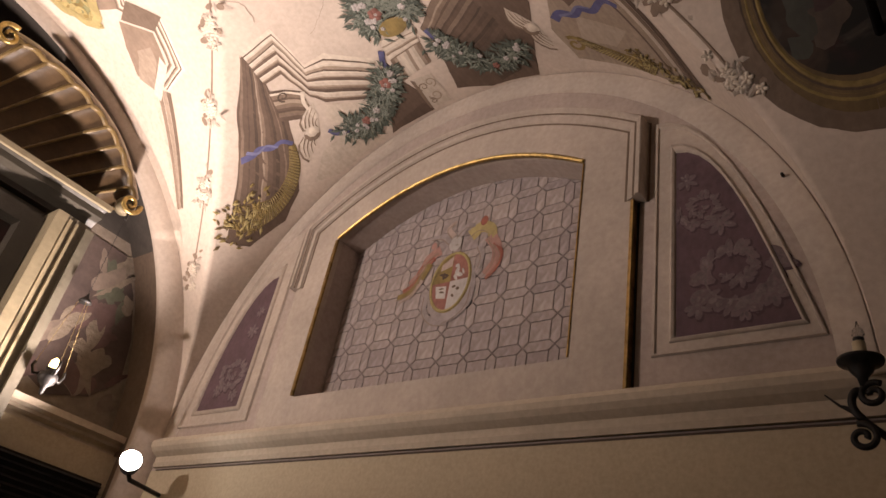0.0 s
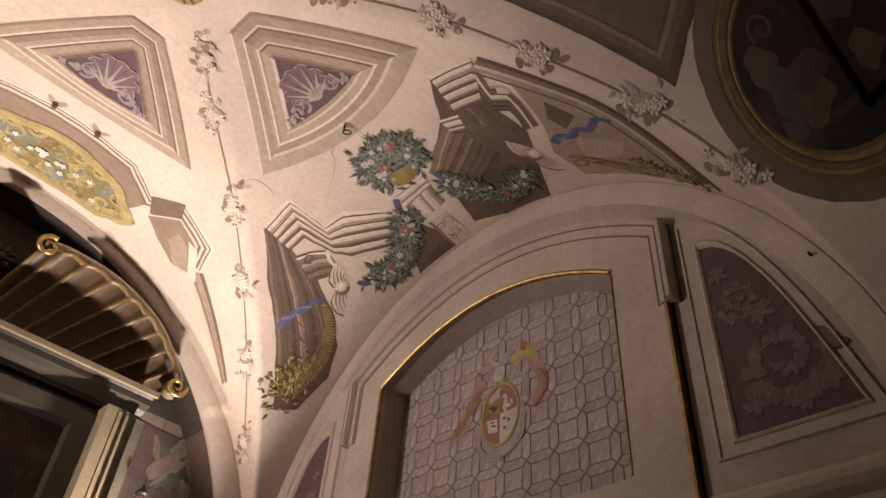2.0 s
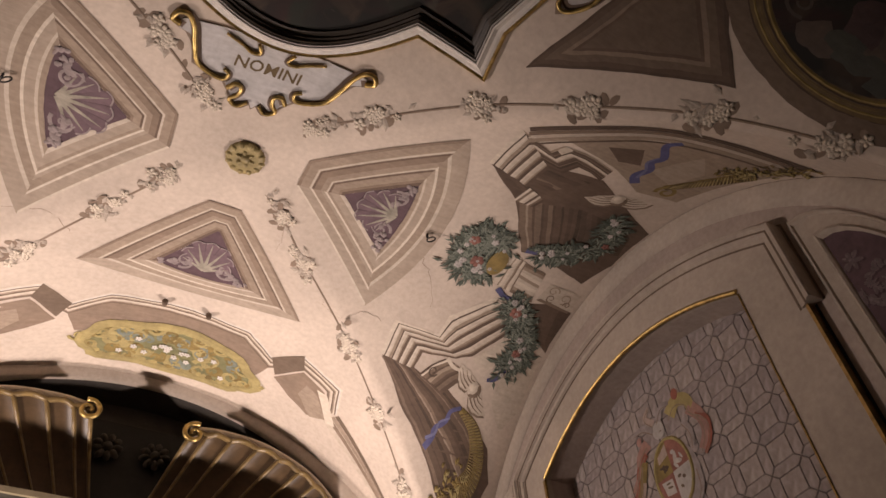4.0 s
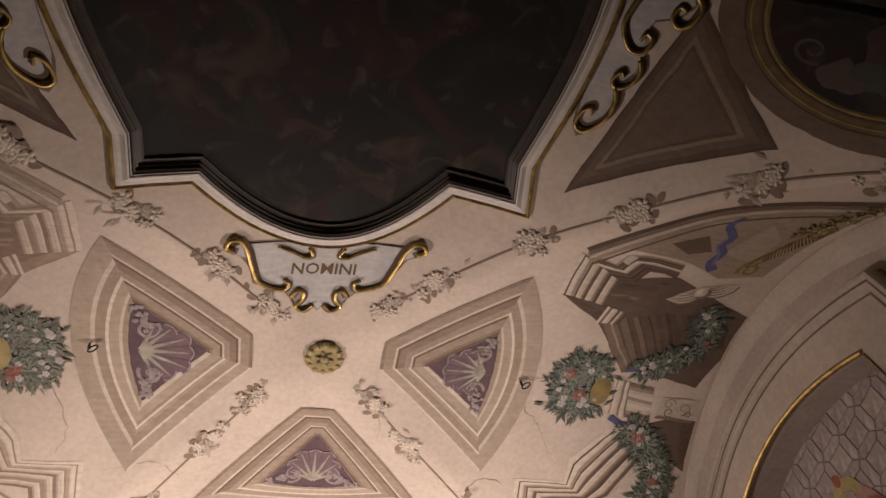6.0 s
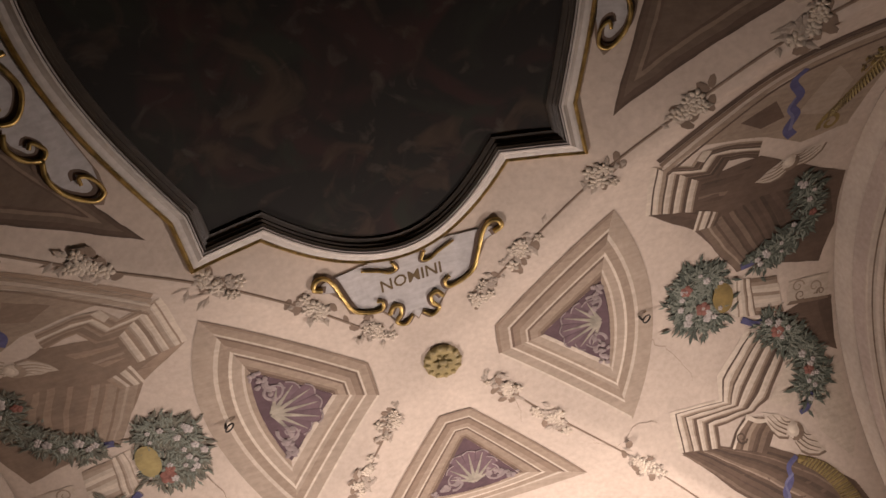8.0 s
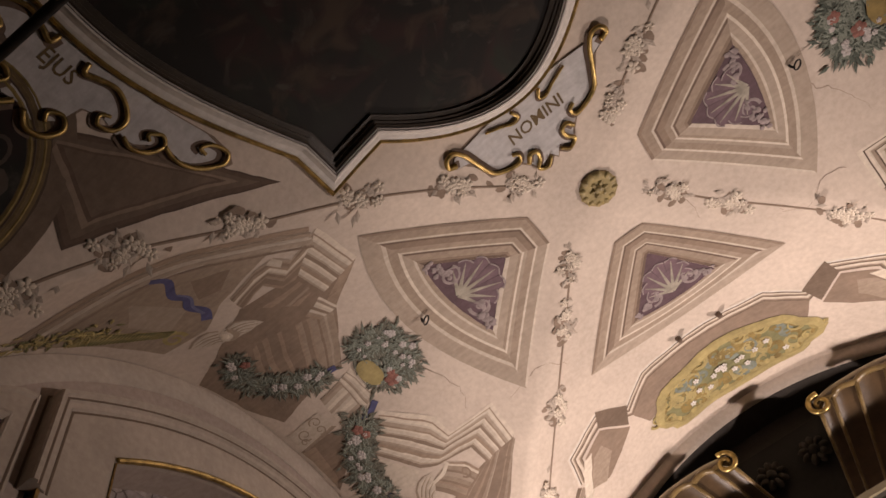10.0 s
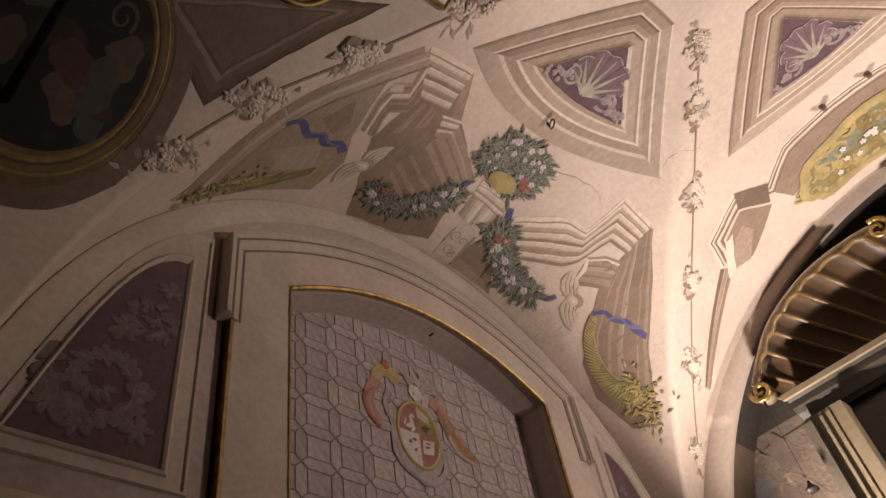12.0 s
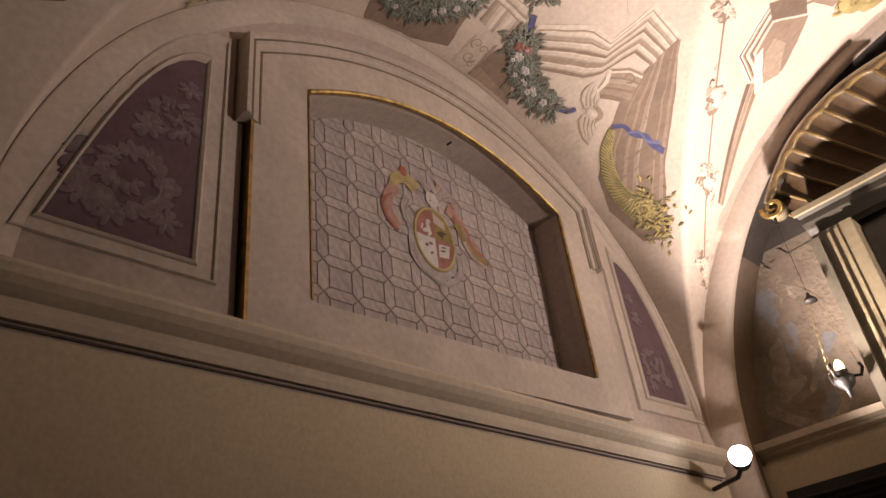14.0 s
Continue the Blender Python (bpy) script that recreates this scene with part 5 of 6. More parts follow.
    part("far_tone", drape(f([(1.62, 1.17), (1.78, 1.22), (1.80, 1.05), (1.68, 0.95)]), 0.0034), BEIGE, s)
    line = f([(1.03, 1.235), (1.22, 1.06), (1.41, 0.885), (1.62, 0.79), (1.92, 0.72)])
    for d, wd, mat in ((0.0, 0.030, deep), (0.028, 0.026, c_of["b"]), (0.052, 0.014, c_of["l"]), (0.072, 0.026, c_of["T"]), (0.096, 0.012, body)):
        part("edge_moulding", stripe(smooth_line([(x + sx * d * 0.55, y + d) for x, y in line if abs(x) < 1.95], 6), wd, wd, 0.0038 + d * 0.01), mat, s)
    winged_boss((sx * 1.675, 1.44), (0.8 * sx, -0.35), 0.08, s, LIGHT2, c_of["b"])
    r = thing("painted_ribbon", "blue painted fluttering ribbon", "fresco", on_vault(sx * 1.6, 1.1), "blue painted ribbons")
    part("ribbon_band", stripe(smooth_line(f([(1.64, 1.29), (1.60, 1.24), (1.61, 1.17), (1.57, 1.12), (1.58, 1.06), (1.51, 0.98), (1.53, 0.92)]), 5), 0.045, 0.028, 0.006), BLUE, r)
    part("ribbon_fold", stripe(smooth_line(f([(1.615, 1.25), (1.60, 1.18), (1.56, 1.13), (1.565, 1.07)]), 5), 0.016, 0.010, 0.0075), BLUEL, r, "lighter fold")
    c = thing("painted_cornucopia", lab + "ochre-gold painted horn of plenty", "fresco", on_vault(sx * 1.87, 1.1), "painted horns of plenty")
    part("curl", stripe(smooth_line(f(spiral(1.80, 1.265, 0.05, 1.3, 2.6, 18, 0.2)), 2), 0.022, 0.012, 0.007), gold, c)
    twisted_horn(f([(1.76, 1.24), (1.80, 1.19), (1.85, 1.10), (1.89, 1.0), (1.91, 0.92)]), 0.03, 0.09, gold, gold_dark, gold_light, c)
    for name, mat, off in (("dark_gilt_leaf", gold_dark, 0.0), ("gilt_leaf", gold, 0.003), ("lit_gilt_leaf", gold_light, 0.006)):
        bm = bmesh.new()
        for _ in range(60 if mat is not gold_light else 28):
            t0 = rng.random()
            q = (sx * (1.84 + 0.10 * t0 + rng.gauss(0, 0.025)), 1.0 - 0.27 * t0 + rng.gauss(0, 0.025))
            if abs(q[0]) < 1.97:
                ex, ey, n = vault_frame(*q)
                t = rng.uniform(0, math.tau)
                leaf(bm, on_vault(*q, 0.003 + off), ex * math.cos(t) + ey * math.sin(t), n, rng.uniform(0.03, 0.055), rng.uniform(0.012, 0.02), 0.004)
        tagged(part(name, bm, mat, c), kind="stuff")
    # wreath and swags
    gl = "painted wreath of green leaves with white and red flowers"
    ringp = [(1.30 + 0.10 * math.cos(t), 2.09 + 0.115 * math.sin(t)) for t in [0.9 + 4.6 * i / 10 for i in range(11)]]
    foliage(f(ringp), 0.115, 260, rng, lab + gl, 2, faded)
    part_disc = thing("painted_disc", "gold painted disc inside the wreath", "fresco", on_vault(sx * 1.38, 2.09), "gold painted discs")
    part("disc", drape(f([(1.40 + 0.055 * math.cos(math.tau * i / 16), 2.115 + 0.085 * math.sin(math.tau * i / 16)) for i in range(16)]), 0.032), YELLOW2 if faded else OLIVE, part_disc)
    foliage(f([(1.62, 2.33), (1.70, 2.40), (1.77, 2.48), (1.82, 2.60), (1.78, 2.72)]), 0.105, 210, rng, lab + "painted swag of green leaves hanging from the bracket", 2, faded)
    foliage(f([(1.58, 1.97), (1.68, 1.93), (1.79, 1.84), (1.84, 1.70), (1.78, 1.59)]), 0.085, 170, rng, lab + "painted swag of green leaves with white flowers", 1, faded)
    for pts in ([(1.49, 2.27), (1.56, 2.31), (1.62, 2.30)], [(1.50, 1.98), (1.56, 1.97), (1.62, 1.94)], [(1.78, 2.72), (1.75, 2.78), (1.70, 2.80)]):
        r = thing("painted_ribbon", "blue painted ribbon end", "fresco", on_vault(sx * pts[1][0], pts[1][1]), "blue painted ribbons")
        part("ribbon_band", stripe(smooth_line(f(pts), 5), 0.035, 0.02, 0.012), BLUE, r)


architecture(1)
architecture(-1)

# ---- the cell over the altar ----
n_c = thing("painted_cornice", "cream painted cornice with scrolled brackets over the altar arch", "fresco", on_vault(0.01, 3.2), "painted broken cornices")
E_TOP = [(0.0, 3.105), (0.38, 3.12), (0.55, 3.235), (0.69, 3.10), (0.95, 3.165), (1.0, 3.36)]
E_BOT = [(0.0, 3.185), (0.36, 3.20), (0.55, 3.33), (0.72, 3.20), (0.89, 3.25), (0.93, 3.40)]
for s in (1, -1):
    f = lambda pts: [(0.01 + s * x, y) for x, y in pts]
    strips(f(E_TOP), f(E_BOT), [LIGHT, WHITE, DKTAN, LIGHT, TAN, BROWN, LIGHT, LIGHT2, BROWNL, DKTAN], "cornice_band", n_c)
    part("recess", drape(f([(0.0, 3.185), (0.36, 3.20), (0.55, 3.33), (0.50, 3.46), (0.0, 3.46)]), 0.003), BROWNL, n_c)
    part("bracket_side", drape(f([(0.54, 3.24), (0.69, 3.10), (0.73, 3.20), (0.60, 3.36)]), 0.0048), DKTAN, n_c)
    part("bracket", drape(f([(0.60, 3.38), (0.73, 3.22), (0.88, 3.27), (0.97, 3.44), (0.86, 3.52), (0.72, 3.46)]), 0.0036), BROWNL, n_c)
    part("bracket_light", drape(f([(0.84, 3.28), (0.90, 3.28), (1.02, 3.46), (0.97, 3.48)]), 0.005), LIGHT, n_c)
    part("bracket_scroll", drape(f([(0.78, 3.30), (0.85, 3.32), (0.96, 3.46), (0.88, 3.52), (0.76, 3.40)]), 0.0045), TAN, n_c)
    for d, mat in ((0.0, DKTAN), (0.035, TAN), (0.07, BROWNL), (0.11, LIGHT2)):
        part("side_line", stripe(smooth_line(f([(1.0 - d * 0.5, 3.37 + d * 0.8), (1.22, 3.50 + d * 0.9), (1.48, 3.66 + d * 0.5)]), 6), 0.03, 0.02, 0.004), mat, n_c)
cart = thing("painted_cartouche", "yellow-green painted cartouche with flowers above the arch", "fresco", on_vault(0.04, 3.5))
poly = []
for i in range(40):
    a = math.tau * i / 40
    r = 1 + 0.045 * math.cos(8 * a) + 0.03 * math.cos(5 * a + 0.5)
    ca, sa = math.cos(a), math.sin(a)
    poly.append((0.04 + 0.47 * r * math.copysign(abs(ca) ** 0.85, ca), 3.485 + 0.165 * r * math.copysign(abs(sa) ** 0.8, sa) + 0.05 * ca * ca))
part("field", drape(poly, 0.006), SAGEY, cart)
part("border", mould(poly, on_vault, [(-0.04, 0.006), (-0.022, 0.016), (0.006, 0.018), (0.018, 0.006)], closed=True), YELLOW2, cart)
rng = random.Random(8)
for name, mat, cnt, r in (("curl", YELLOW2, 22, 0.06), ("green_curl", SAGE, 14, 0.05), ("dark_curl", OLIVE, 26, 0.045)):
    for _ in range(cnt):
        a, k = rng.uniform(0, math.tau), rng.uniform(0.45, 0.95)
        x, y = 0.04 + 0.42 * k * math.cos(a), 3.50 + 0.155 * k * math.sin(a)
        part(name, stripe(spiral(x, y, r * rng.uniform(0.6, 1.2), 0.9, rng.uniform(0, 6), 12, 0.3), 0.034, 0.010, 0.009 + rng.uniform(0, 0.003), on_vault, None, 0.004), mat, cart)
for k in (-1, 1):
    for u, v, r0, w in ((0.50, 3.50, 0.05, 0.022), (0.44, 3.56, 0.045, 0.026), (0.40, 3.45, 0.05, 0.024), (0.12, 3.345, 0.05, 0.03), (0.24, 3.36, 0.045, 0.028)):
        part("end_curl", stripe(spiral(0.04 + k * u, v, r0, 1.25, 1.5 - 1.5 * k, 18, 0.25, k), w, w * 0.5, 0.012, on_vault, None, 0.006), YELLOW2, cart)
        part("curl_light", stripe(spiral(0.04 + k * u - 0.006, v - 0.008, r0 * 0.9, 1.1, 1.5 - 1.5 * k, 16, 0.3, k), w * 0.3, w * 0.2, 0.024, on_vault, None, 0.002), YELLOW, cart)
for i, p in enumerate(poly):
    ex, ey, n = vault_frame(*p)
    bm = bmesh.new()
    dome(bm, on_vault(*p, 0.002), ex, ey, n, 0.045, 0.028, 0.012, 8, math.tau * i / 40 + 0.8)
    part("border_leaf", bm, (YELLOW2, OLIVE, YELLOW)[i % 3], cart, smooth=True)
bm = bmesh.new()
for _ in range(16):
    x, y = 0.04 + rng.gauss(0, 0.17), 3.49 + rng.gauss(0, 0.05)
    ex, ey, n = vault_frame(x, y)
    for i in range(5):
        a = math.tau * i / 5
        dome(bm, on_vault(x, y, 0.013) + (ex * math.cos(a) + ey * math.sin(a)) * 0.011, ex, ey, n, 0.009, 0.007, 0.004, 6, a)
tagged(part("small_blossom", bm, WHITE, cart, smooth=True), kind="stuff")

# ---- spandrel panels and dark ovals between the lunettes ----
def spandrel(sx):
    tri = [(0.86, 1.0), (1.12, 0.17), (1.43, 0.585)] if sx > 0 else [(-0.96, 1.0), (-1.34, 0.22), (-1.50, 0.58)]
    c = Vector(tri[0]) * 0.3 + Vector(tri[1]) * 0.35 + Vector(tri[2]) * 0.35
    t = thing("painted_spandrel", "dim brown painted triangular coffer beside the ceiling painting", "fresco", on_vault(*c), "painted spandrel coffers")
    for k, (s, mat) in enumerate(((1.0, PIERD), (0.94, PIERM), (0.84, DKTAN), (0.70, BROWNL), (0.62, PIERM), (0.56, DKTAN))):
        part("coffer_band", drape([c.lerp(Vector(p), s)[:] for p in tri], 0.003 + 0.0008 * k), mat, t)
    oval = lambda k: [(sx * 2 * math.sin(0.885 + 0.205 * k * math.cos(a)), 0.12 + 0.30 * k * math.sin(a)) for a in [math.tau * i / 40 for i in range(40)]]
    o = thing("painted_oval", "dark painted oval scene in an ochre leaf wreath frame", "fresco", on_vault(sx * 1.55, 0.13), "dark painted ovals")
    part("outer_shade", drape(oval(1.30), 0.005), DKTAN, o)
    part("shade", drape(oval(1.10), 0.0058), DKBROWN, o)
    part("scene", drape(oval(0.88), 0.0075), CANVAS, o, "dark brown painted scene")
    for k, w, mat in ((0.98, 0.06, OLIVEDK), (1.03, 0.010, OLIVE), (0.985, 0.008, OLIVE), (0.95, 0.012, DKBROWN), (0.91, 0.012, OLIVE)):
        p = oval(k)
        part("wreath_frame", stripe(p + p[:1], w, w, 0.009 + 0.003 * abs(k - 0.98) * 10, on_vault, None, 0.004), mat, o)
    part("light_scroll", stripe([(sx * x, y) for x, y in spiral(1.42, 0.24, 0.045, 1.3, 1.0, 18, 0.2)], 0.012, 0.006, 0.009), CANVASF, o)
    r = random.Random(4)
    for mat, (x, y), rr in ((CANVASF, (1.50, 0.30), 0.045), (CANVASG, (1.58, 0.26), 0.06), (CANVASF, (1.62, 0.20), 0.05), (CANVASR, (1.56, 0.18), 0.05), (CANVASG, (1.66, 0.3), 0.03), (CANVASG, (1.45, 0.02), 0.05), (CANVASF, (1.58, 0.0), 0.04)):
        ph = r.uniform(0, 6)
        part("painted_mass", drape([(sx * (x + rr * (1 + 0.3 * math.sin(2 * a + ph)) * math.cos(a)), y + rr * 1.2 * (1 + 0.25 * math.sin(3 * a)) * math.sin(a)) for a in [math.tau * i / 16 for i in range(16)]], 0.0085 + r.uniform(0, 0.001)), mat, o)


spandrel(1)
spandrel(-1)
rod = mesh_object("tie_rod", tube(bmesh.new(), [(x, 0.07, 3.66) for x in (-1.72, -0.9, 0, 0.9, 1.72)], 0.015, 10), IRON, True)
tagged(rod, "black iron tie rod across the vault", "tie rod")

# ---- altar ----
altar = thing("altar_retable", "dark wooden altar retable with gilt shell pediment", "altar", (0, 3.9, 0))
for s in (1, -1):
    part("pilaster", box(bmesh.new(), s * 0.97, s * 1.12, 3.76, 4.05, 0.9, EYE + 1.93), FRAMEW, altar, "grey-cream painted pilaster")
    part("pilaster_edge", box(bmesh.new(), s * 1.085, s * 1.135, 3.735, 3.77, 0.9, EYE + 1.90), FRAMEW, altar)
    for x0, x1, y0 in ((0.985, 1.005, 3.735), (1.03, 1.045, 3.745)):
        part("pilaster_bead", box(bmesh.new(), s * x0, s * x1, y0, 3.77, 0.9, EYE + 1.90), FRAMEG, altar)
    part("frame_side", box(bmesh.new(), s * 0.905, s * 0.965, 3.70, 4.04, 0.9, EYE + 1.90), FRAMEG, altar, "pale gilt frame moulding")
    part("frame_inner", box(bmesh.new(), s * 0.80, s * 0.90, 3.80, 4.04, 0.9, EYE + 1.86), FRAMED, altar, "dark inner frame")
part("altarpiece", box(bmesh.new(), -0.80, 0.80, 3.90, 4.03, 0.9, EYE + 1.80), CANVAS, altar, "dark altarpiece painting")
part("frame_head", box(bmesh.new(), -0.80, 0.80, 3.80, 4.03, EYE + 1.78, EYE + 1.87), FRAMED, altar, "dark inner frame")
ent = [(0.0, 0.0), (0.10, 0.0), (0.10, 0.03), (0.13, 0.045), (0.13, 0.075), (0.17, 0.10), (0.22, 0.115), (0.22, 0.15), (0.25, 0.165), (0.25, 0.19), (0.0, 0.19)]
bm = bmesh.new()
rows = []
for x in (-1.14, 1.14):
    rows.append([bm.verts.new((x, 3.97 - a, EYE + 1.89 + b)) for a, b in ent])
for j in range(len(ent)):
    k = (j + 1) % len(ent)
    bm.faces.new((rows[0][j], rows[0][k], rows[1][k], rows[1][j]))
bm.faces.new(rows[0]), bm.faces.new(rows[1][::-1])
bmesh.ops.recalc_face_normals(bm, faces=bm.faces)
part("entablature", bm, FRAMED, altar, "dark moulded entablature")
# the moulding's bright highlight, given as a pale strip
part("entablature_highlight", box(bmesh.new(), -1.15, 1.15, 3.70, 3.72, EYE + 2.045, EYE + 2.075), FRAMEG, altar, "pale gilt line standing in for a highlight")
RIM = [(0.27, 2.58), (0.42, 2.60), (0.66, 2.585), (0.86, 2.52), (1.02, 2.43), (1.15, 2.30), (1.25, 2.17)]
for s in (1, -1):
    rim = smooth_line(RIM, 14)
    low = [Vector((0.10 + 0.98 * (i / (len(rim) - 1)) ** 1.25, 2.085)) for i in range(len(rim))]
    bm = bmesh.new()
    grid, fl = [], 9
    for i, (r, b) in enumerate(zip(rim, low)):
        ph = i / (len(rim) - 1) * fl
        row = []
        for k in range(9):
            v = k / 8
            bow = 0.05 * math.sin(math.pi * v) + 0.011 * v * abs(math.sin(math.pi * ph))
            row.append(bm.verts.new((s * (b.x + (r.x - b.x) * v ** 1.1), 3.98 - 0.26 * v + bow, EYE + b.y + (r.y - b.y) * v + 0.010 * v * abs(math.sin(math.pi * ph)))))
        grid.append(row)
    for a, b in zip(grid, grid[1:]):
        for k in range(8):
            bm.faces.new((a[k], a[k + 1], b[k + 1], b[k]))
    shell = part("shell_pediment", bm, SHELL, altar, "fluted brown and gilt shell half-pediment", True)
    for j in range(fl + 1):
        i = min(len(rim) - 1, round(j / fl * (len(rim) - 1)))
        r, b = rim[i], low[i]
        pts = [(s * (b.x + (r.x - b.x) * v ** 1.1), 3.975 - 0.26 * v + 0.05 * math.sin(math.pi * v), EYE + b.y + (r.y - b.y) * v) for v in [k / 8 for k in range(9)]]
        part("rib", tube(bmesh.new(), pts, 0.006, 6, 0.012), SHELLRIB, shell, smooth=True)
    pts = []
    for i, r in enumerate(rim):
        ph = i / (len(rim) - 1) * fl
        pts.append((s * r.x, 3.72, EYE + r.y + 0.022 * abs(math.sin(math.pi * ph))))
    part("scalloped_rim", tube(bmesh.new(), pts, 0.017, 7), SHELLRIB, altar, "gilt scalloped rim", True)
    pts = [(s * r.x, 3.735, EYE + r.y + 0.045) for r in rim]
    part("rim_moulding", tube(bmesh.new(), pts, 0.021, 8), LIGHT2, altar, "pale rim moulding", True)
    pts = [(s * r.x, 3.77, EYE + r.y + 0.07) for r in rim]
    part("rim_back", tube(bmesh.new(), pts, 0.02, 7), FRAMED, altar, "", True)
    for cx, cz, r0, tr, st, wy in ((0.285, 2.585, 0.065, 1.4, 1.2, 1), (1.225, 2.155, 0.06, 1.4, 0.3, -1)):
        part("volute", tube(bmesh.new(), [(s * x, 3.70, EYE + z) for x, z in spiral(cx, cz, r0, tr, st, 26, 0.2, wy)], 0.016, 7, 0.010), GOLD, altar, "gilt volute", True)
    part("volute_eye", lathe(bmesh.new(), (s * 1.225, 3.74, EYE + 2.155), [(0.05, -0.05), (0.055, 0.0), (0.03, 0.03)], 14, Matrix.Rotation(math.radians(90), 3, "X")), FRAMEG, altar, "", True)
    ex, ey, n = Vector((1, 0, 0)), Vector((0, 0, 1)), Vector((0, -1, 0))
    bm = bmesh.new()
    o = Vector((s * 0.13, 3.93, EYE + 2.53))
    for k in range(9):
        a = math.tau * k / 9
        dome(bm, o + (ex * math.cos(a) + ey * math.sin(a)) * 0.055, ex, ey, n, 0.035, 0.022, 0.03, 8, a)
    dome(bm, o, ex, ey, n, 0.035, 0.035, 0.04, 10)
    part("dark_flower", bm, NEARBLACK, altar, "near-black carved flower", True)
part("back_board", box(bmesh.new(), -0.5, 0.5, 3.97, 4.04, EYE + 2.07, EYE + 2.72), BLACK, altar, "black back board")

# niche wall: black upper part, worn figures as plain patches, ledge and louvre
# near-black sheet just in front of the upper back wall
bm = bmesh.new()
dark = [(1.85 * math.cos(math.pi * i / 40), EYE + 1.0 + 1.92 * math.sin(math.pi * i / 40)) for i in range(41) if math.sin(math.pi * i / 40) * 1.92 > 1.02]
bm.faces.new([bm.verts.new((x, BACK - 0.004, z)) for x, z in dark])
tagged(mesh_object("niche_backing", bm, NEARBLACK, False), "near-black upper niche wall", "wall", kind="structure")
back = lambda x, z, off=0.0: Vector((x, BACK - 0.006 - off, EYE + z))
rng = random.Random(31)
for s, mats in ((1, (MURALR, MURALG, MURALF, FRESCOD, MURALR, FRESCOD)), (-1, (MURALB, FRESCOD, FRESCOD, MURALF, WORN, WORN))):
    t = thing("wall_fresco", "worn draped shapes in faded red and green" if s > 0 else "flaking blue-grey fresco remains on plaster", "fresco", back(s * 1.45, 1.5), "frescoes beside the altar")
    ground = [(1.16, 1.22), (1.40, 1.12), (1.62, 1.2), (1.76, 1.35), (1.72, 1.6), (1.62, 1.85), (1.48, 2.05), (1.2, 2.06)] if s > 0 else [(1.16, 1.55), (1.36, 1.48), (1.5, 1.42), (1.66, 1.5), (1.70, 1.62), (1.60, 1.86), (1.46, 2.05), (1.2, 2.06)]
    part("ground_patch", drape([(s * x, z) for x, z in ground], 0.0003, 0.5, back), MURALD if s > 0 else FRESCOD, t)
    for k in range(34):
        mat = mats[k % len(mats)]
        z = rng.uniform(1.12, 2.0)
        x, rx, rz = rng.gauss(1.50, 0.10), rng.uniform(0.025, 0.065), rng.uniform(0.04, 0.12)
        if mat is MURALG:
            z = rng.uniform(1.65, 1.9)
        elif mat is MURALR:
            z = rng.uniform(1.2, 1.65)
        x = min(x, 1.78 - 0.5 * max(0, z - 1.45))
        p1, p2, tl = rng.uniform(0, 6), rng.uniform(0, 6), rng.gauss(0, 0.5)
        poly = []
        for i in range(22):
            a = math.tau * i / 22
            u, v = rx * (1 + 0.3 * math.sin(2 * a + p1) + 0.15 * math.sin(5 * a + p2)) * math.cos(a), rz * (1 + 0.25 * math.sin(3 * a + p2)) * math.sin(a)
            poly.append((s * (x + u + v * tl), z + v))
        part("painted_patch", drape(poly, 0.0005 + 0.0001 * k, 0.5, back), mat, t)
for s, zt in ((1, 1.03), (-1, 1.06)):
    x0, x1 = sorted((s * 1.10, s * 1.83))
    bm = bmesh.new()
    prof = [(0.0, 0.0), (0.14, 0.0), (0.14, 0.03), (0.17, 0.045), (0.17, 0.06), (0.20, 0.075), (0.20, 0.11), (0.0, 0.11)]
    rows = [[bm.verts.new((x, BACK - a, EYE + zt - 0.11 + b)) for a, b in prof] for x in (x0, x1)]
    for j in range(len(prof)):
        k = (j + 1) % len(prof)
        bm.faces.new((rows[0][j], rows[0][k], rows[1][k], rows[1][j]))
    bm.faces.new(rows[0]), bm.faces.new(rows[1][::-1])
    bmesh.ops.recalc_face_normals(bm, faces=bm.faces)
    tagged(mesh_object("ledge", bm, STONE, False), "ochre stucco ledge beside the altar", "ledge", kind="structure")
    bm = box(bmesh.new(), x0, x1, 3.88, 4.05, 0.0, EYE + zt - 0.11)
    bmesh.ops.recalc_face_normals(bm, faces=bm.faces)
    tagged(mesh_object("wall_side", bm, OCHRE, False), "ochre wall below the ledge", "wall", kind="structure")
    g = thing("louvre_grille", "black louvred grille in the wall below the ledge", "grille", (s * 1.45, 3.87, EYE + 0.5), "louvred grilles")
    part("grille_back", box(bmesh.new(), x0 + 0.08, x1 - 0.03, 3.868, 3.877, EYE + 0.3, EYE + zt - 0.26), BLACK, g)
    me = None
    for k in range(14):
        z = EYE + 0.32 + 0.033 * k
        if z > EYE + zt - 0.28:
            break
        bm = box(bmesh.new(), x0 + 0.085, x1 - 0.035, -0.012, 0.012, -0.003, 0.003, Matrix.Rotation(math.radians(35), 4, "X"))
        sl = part("slat", bm, IRON, g)
        sl.location = (0, 0, 0)
        sl.matrix_world = Matrix.Translation((0, 3.858, z))

